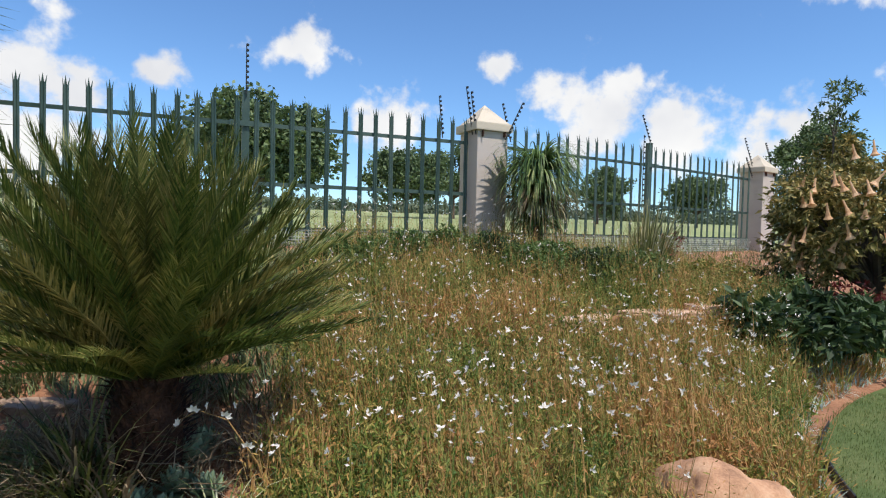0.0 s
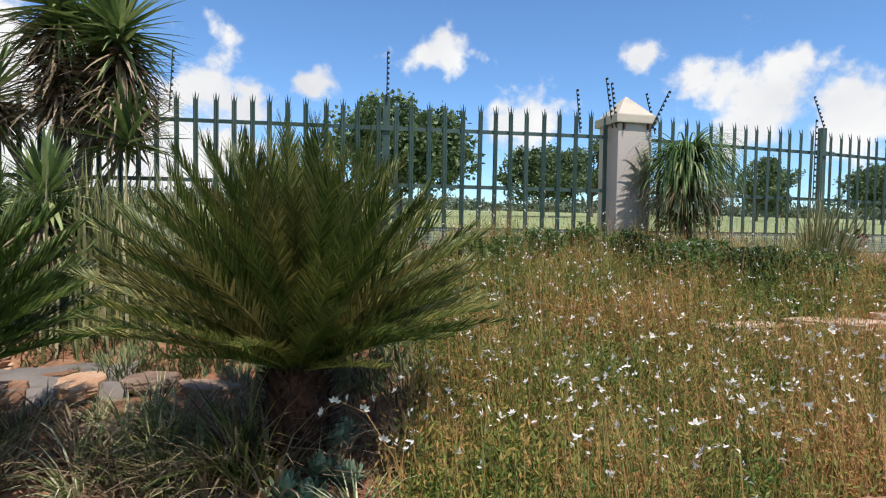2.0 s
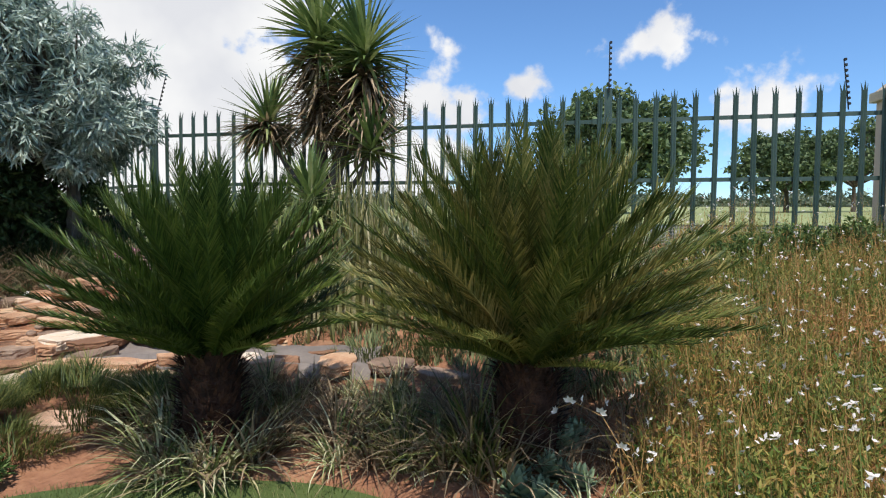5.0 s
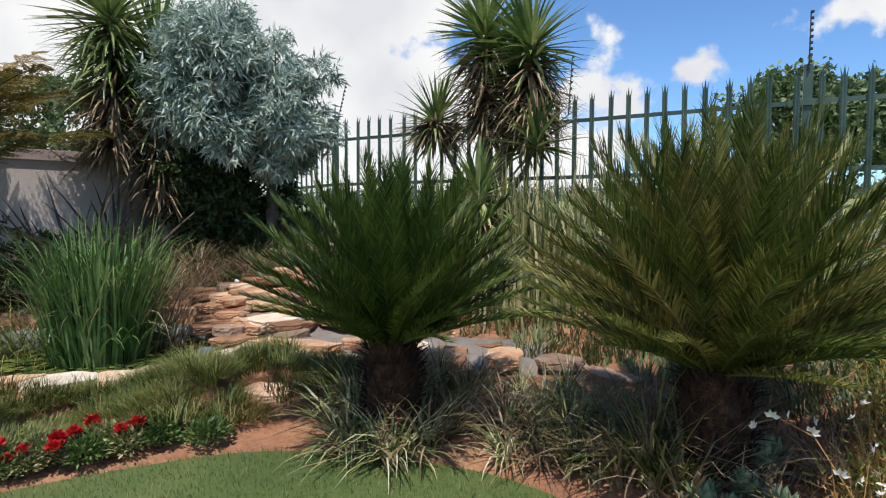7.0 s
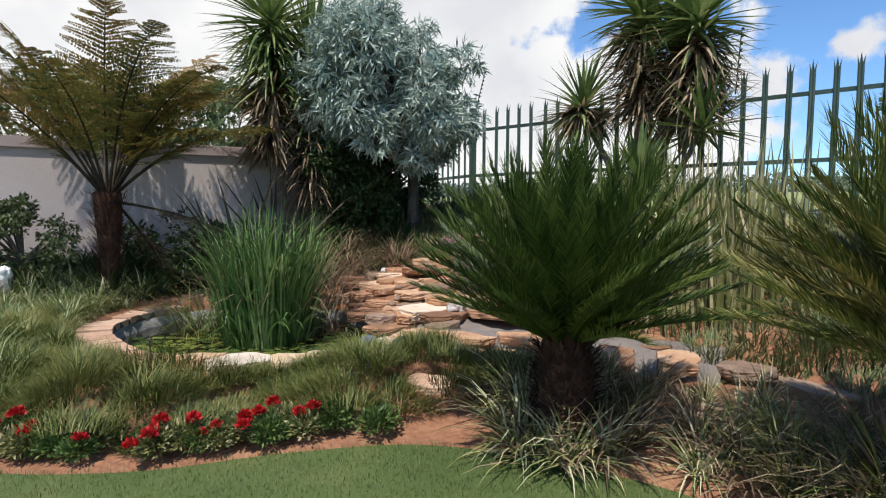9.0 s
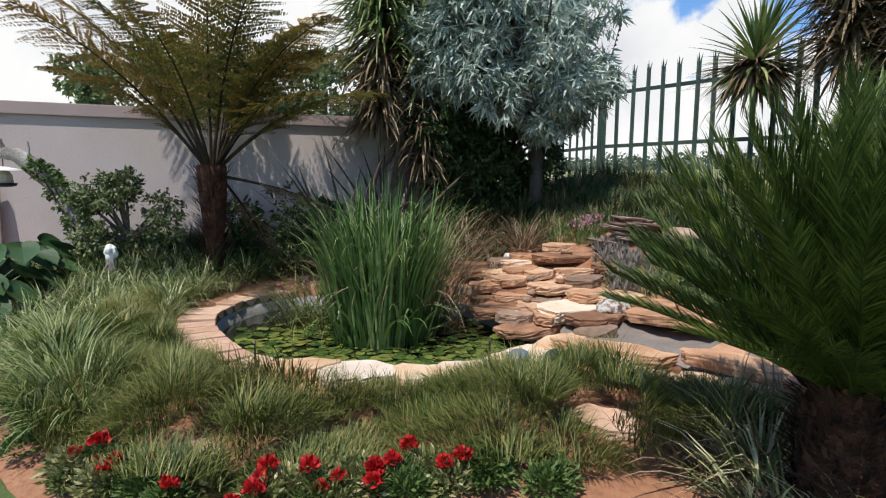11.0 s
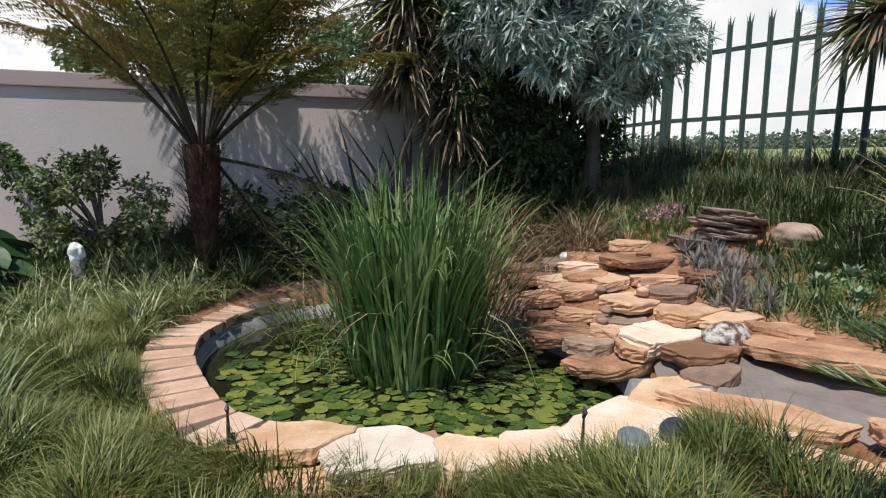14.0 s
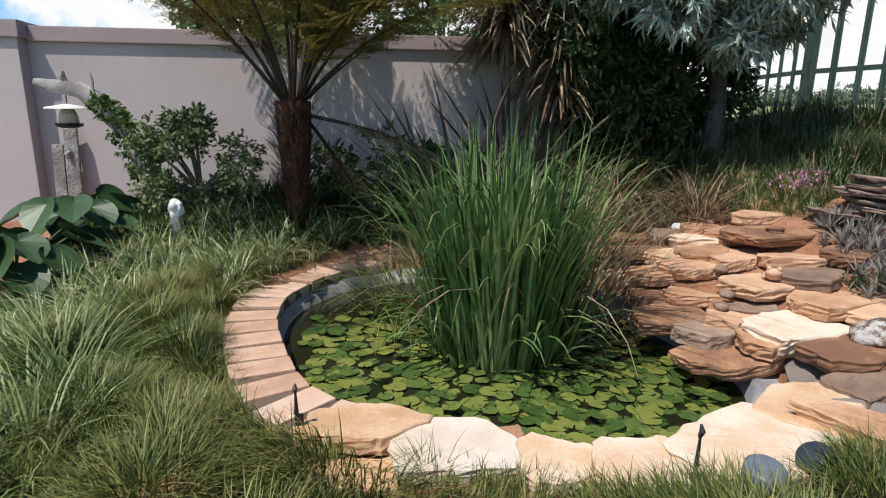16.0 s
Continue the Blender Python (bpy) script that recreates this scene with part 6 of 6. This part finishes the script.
# succulents among the cascade stones
SPIKY = [mesh_of("grey_aloe", join(*[tuple(np.asarray(q) if j == 0 else q for j, q in enumerate(blades(np.array([(dx, dy, 0.0)] * 26), rng.uniform(0, 6.3, 26), rng.uniform(0.2, 1.5, 26), rng.uniform(0.07, 0.12, 26), 0.011, rng.uniform(-0.4, 0.3, 26), 2, 2.0))) for dx, dy in ((0, 0), (0.1, 0.04), (-0.08, 0.07), (0.03, -0.1), (-0.06, -0.09))]), grey_spike)]
scatter("grey_aloe", SPIKY, [(-6.68, 3.38), (-6.55, 3.3), (-6.4, 3.42), (-6.82, 3.38), (-6.3, 3.22), (-6.72, 3.52), (-6.52, 3.48), (-6.95, 3.55), (-6.2, 3.4), (-6.1, 3.2), (-6.75, 3.3), (-6.5, 3.2), (-6.35, 3.35), (-6.6, 3.45), (-6.9, 3.45), (-6.25, 3.1), (-7.05, 3.5), (-6.45, 3.55), (-6.15, 3.3)], "grey spiky dwarf aloe cluster", "succulent", "grey aloes", (1.0, 1.45))
FLESHY = [mesh_of("succulent", blades(np.zeros((30, 3)), np.arange(30) * 2.4, np.linspace(1.4, 0.15, 30), 0.12, 0.055, -0.4, 3, 3.0), succulent)]
scatter("succulent", FLESHY, [(-1.43, 2.64), (-1.33, 2.84), (-1.37, 3.10), (-1.17, 2.83), (-1.30, 2.64), (-1.36, 3.24)], "blue-grey fleshy succulent rosette", "succulent", "succulent rosettes", (1.1, 1.5))
BIGROSE = [mesh_of("agave", blades(np.zeros((22, 3)), np.arange(22) * 2.4, np.linspace(1.2, 0.1, 22), 0.13, 0.055, 0.4, 4, 4.0, fold=0.1), succulent)]
scatter("agave", BIGROSE, spread_points(26, -6.2, -4.8, 3.5, 4.15, lambda x, y: np.ones(np.shape(x), bool), 0.15, 64), "broad green fleshy rosette by the stream", "succulent", "green rosettes", (0.6, 1.0))
carpet("ferny_groundcover", lambda x, y: (np.hypot(x + 7.55, y - 3.45) < 0.75) & clear_of_path(x, y) | (np.hypot(x + 5.6, (y - 3.85) * 1.3) < 0.75) & (y > 3.4), (-8.4, -4.9, 2.7, 4.6), 14000, 0.17, 0.010, mid_leaf, "fresh green ferny plants above the cascade", "ground cover", (0.5, 1.5), (0.3, 1.8), 0.25, 3, 62)
carpet("pink_flowers", lambda x, y: np.hypot(x + 7.65, (y - 3.6)) < 0.22, (-7.9, -7.4, 3.35, 3.85), 260, 0.03, 0.02, pink_petal, "cluster of small pink flowers", "flowers", (0.2, 1.5), (0, 1), 0, 2, 61, lift=0.16)


# ---- small fittings ----
def spotlight(x, y, z, mt, turn, lean, label):
    root = thing("garden_spotlight", pose(x, y, z, 0, 0, turn) @ Matrix.Scale(1.12, 4), label, "spotlight", "garden spotlights")
    part("spike", tube([(0, 0, -0.2), (0, 0, 0.02)], [0.006, 0.02], 8), black, root)
    part("base", tube([(0, 0, 0.0), (0, 0, 0.02), (0, 0, 0.05)], [0.04, 0.045, 0.03], 16), mt, root)
    body = smooth(part("lamp_housing", tube([(0, 0, -0.075), (0, 0, -0.07), (0, 0, 0.05), (0, 0, 0.075), (0, 0, 0.082)], [0.04, 0.052, 0.056, 0.055, 0.046], 20), mt, root, m=pose(0, 0, 0.13, lean, 0, 0)))
    for k in range(4):
        part("cooling_ring", tube([(0, 0, -0.06 + 0.014 * k), (0, 0, -0.053 + 0.014 * k)], [0.058, 0.058], 20), mt, body)


spotlight(-4.72, 1.31, 0.21, lamp_grey, 70, 14, "grey garden spotlight on a ground spike")
spotlight(-4.90, 1.68, 0.13, lamp_dark, 20, 38, "dark blue garden spotlight tilted by the rim")


def sprinkler(x, y, z, h):
    root = thing("irrigation_sprinkler", pose(x, y, z), "thin black irrigation stake with a spray head", "sprinkler", "irrigation stakes")
    part("stake", tube([(0, 0, -0.1), (0, 0, h * 0.6), (0.004, 0, h)], [0.009, 0.009, 0.004], 7), black, root)
    part("arm", box(0, 0.012, h * 0.45, 0.012, 0.03, 0.05, 0.003), black, root)
    part("spray_head", tube([(0.0, 0, h * 0.95), (0.012, 0, h * 1.03), (0.0, 0, h * 1.1)], [0.007, 0.011, 0.004], 7), black, root)


sprinkler(-5.36, -0.22, 0.2, 0.24)
sprinkler(-4.85, 1.17, 0.16, 0.32)
sprinkler(-6.78, -1.24, 0.2, 0.2)
arc = [(0.055 * math.cos(a), 0.06 * math.sin(a), 0) for a in np.linspace(-0.35, math.pi + 0.35, 14)]
shoe = part("horseshoe", tube(arc, [0.010] * 14, 6), rust, m=pose(-7.05, 3.0, TOPS[(-7.08, 3.02)] + 0.016, 4, 0, 250))
tagged(shoe, "rusty iron horseshoe lying on a slab", "horseshoe")


def lawn_edging():
    line = spline([(2.36, 3.12), (2.5, 3.5), (2.72, 3.95), (3.1, 4.42)], 6, False)
    v = [(x + dx, y, z) for x, y in line for dx, z in ((-0.006, -0.05), (-0.006, 0.055), (0.006, 0.055), (0.006, -0.05))]
    f = [[4 * a + j, 4 * a + (j + 1) % 4, 4 * a + 4 + (j + 1) % 4, 4 * a + 4 + j] for a in range(len(line) - 1) for j in range(4)]
    tagged(part("lawn_edging", (v, f), black), "black plastic lawn edging strip", "edging", kind="structure")


lawn_edging()
yucca(-4.72, 4.12, [(0.0, 0.05, 1.75, 0.55, 0.5)], "short yucca beside the stream rushes", 0.62)
stem = part("fallen_stem", tube([(-4.72, 4.05, 0.42), (-4.5, 4.1, 0.42), (-4.3, 4.16, 0.5), (-4.18, 4.2, 0.62)], [0.014, 0.015, 0.013, 0.008], 7), cap_mat)
tagged(smooth(stem), "pale curved stem caught among the rushes", "plant stem")


def frog(x, y, z, turn):
    bm = bmesh.new()
    for px, py, pz, sx, sy, sz in ((0, 0, 0.04, 0.07, 0.055, 0.04), (0.045, 0, 0.06, 0.045, 0.05, 0.03), (0.05, 0.028, 0.088, 0.016, 0.016, 0.016), (0.05, -0.028, 0.088, 0.016, 0.016, 0.016), (-0.03, 0.05, 0.02, 0.05, 0.02, 0.02), (-0.03, -0.05, 0.02, 0.05, 0.02, 0.02)):
        bmesh.ops.create_icosphere(bm, subdivisions=2, radius=1, matrix=Matrix.Translation((px, py, pz)) @ Matrix.Diagonal((sx, sy, sz, 1)))
    tagged(smooth(part("frog_ornament", bm, brick_mat, m=pose(x, y, z, 0, 0, turn))), "small terracotta frog ornament on the cascade", "ornament")


frog(-6.5, 2.62, TOPS[(-6.52, 2.56)], -40)


def gaura_sprig():
    root = thing("gaura_sprig", pose(0, 0, 0), "arching gaura sprig with open white flowers", "flower")
    pts = [(-0.72, 2.56, 0.08), (-0.82, 2.52, 0.42), (-0.95, 2.5, 0.62), (-1.08, 2.5, 0.66), (-1.16, 2.49, 0.62)]
    part("stem", tube(pts, [0.004, 0.003, 0.0025, 0.002, 0.0015], 5), gaura_stem, root)
    petals = [leaves(np.array([(0, 0, 0)]), np.array([(0, -1, 0.2)]), np.array([(math.cos(0.5 + 0.75 * j), -0.25, math.sin(0.5 + 0.75 * j))]), 0.036, 0.022) for j in range(4)]
    me = mesh_of("flower", join(*petals), petal)
    for px, py, pz, turn in ((-1.1, 2.49, 0.66, 10), (-1.16, 2.48, 0.6, -30), (-0.96, 2.49, 0.64, 40), (-1.04, 2.49, 0.67, -60), (-0.86, 2.5, 0.5, 20)):
        part("flower", me, None, root, m=pose(px, py, pz, turn / 2, turn, turn))


gaura_sprig()


# ---- beyond the fence ----
def far_tree(x, y, top, wide, label, seed, n=34, low=0.25):
    g = at(x, y)
    h = top - g
    woody("field_tree", x, y, g, h * 0.28, crown_clumps(0, 0, h * (0.62 + low * 0.1), wide / 2, wide / 2, h * 0.36, n, wide * 0.15, seed, -0.8), tree_leaf, label, "tree", wide * 0.046, wide * 0.03, 340, 0.1, wide * 0.03, "trees in the field", spread=0.4)


far_tree(-13.2, 40.0, 10.0, 9.2, "broad round-crowned green tree in the field", 70, 60)
far_tree(-3.6, 54.0, 8.6, 8.0, "spreading green tree in the field", 71, 40)
far_tree(1.0, 62.0, 10.6, 7.0, "tall green tree in the field", 72, 36)
far_tree(16.9, 62.0, 8.6, 5.8, "green tree in the field", 73)
far_tree(22.5, 78.0, 6.4, 5.0, "low spreading green tree in the field", 74)
far_tree(27.8, 62.0, 7.6, 6.4, "round green tree in the field", 75)
far_tree(20.3, 31.0, 7.6, 4.4, "leafy green tree beyond the pillar", 76)
far_tree(-17.0, 1.6, 4.7, 3.4, "green tree behind the garden wall", 77, 24)
far_tree(-19.0, -2.8, 5.2, 4.0, "green tree behind the garden wall", 78, 24)


def far_woods():
    r = np.random.default_rng(90)
    cs, ws = [], []
    for k in range(420):
        head = radians(-60 + 190 * k / 420) + r.normal(0, 0.01)
        d = r.uniform(190, 270)
        x, y = -math.sin(head) * d, math.cos(head) * d
        w, h = r.uniform(5, 11), r.uniform(3.5, 8.5) * (0.75 + 0.4 * noise.noise((head * 9, 0, 0)))
        n = 130
        u = unit(n)
        cs.append(np.array([x, y, at(x, y) + h * 0.4]) + u * np.array([w, w, h * 0.55]) * r.uniform(0.6, 1, (n, 1)))
    c = np.concatenate(cs)
    n = len(c)
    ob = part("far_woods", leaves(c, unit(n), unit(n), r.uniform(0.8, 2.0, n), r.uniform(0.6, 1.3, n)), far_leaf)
    tagged(ob, "line of distant woods with haze in their colour", "woods", kind="stuff")


far_woods()
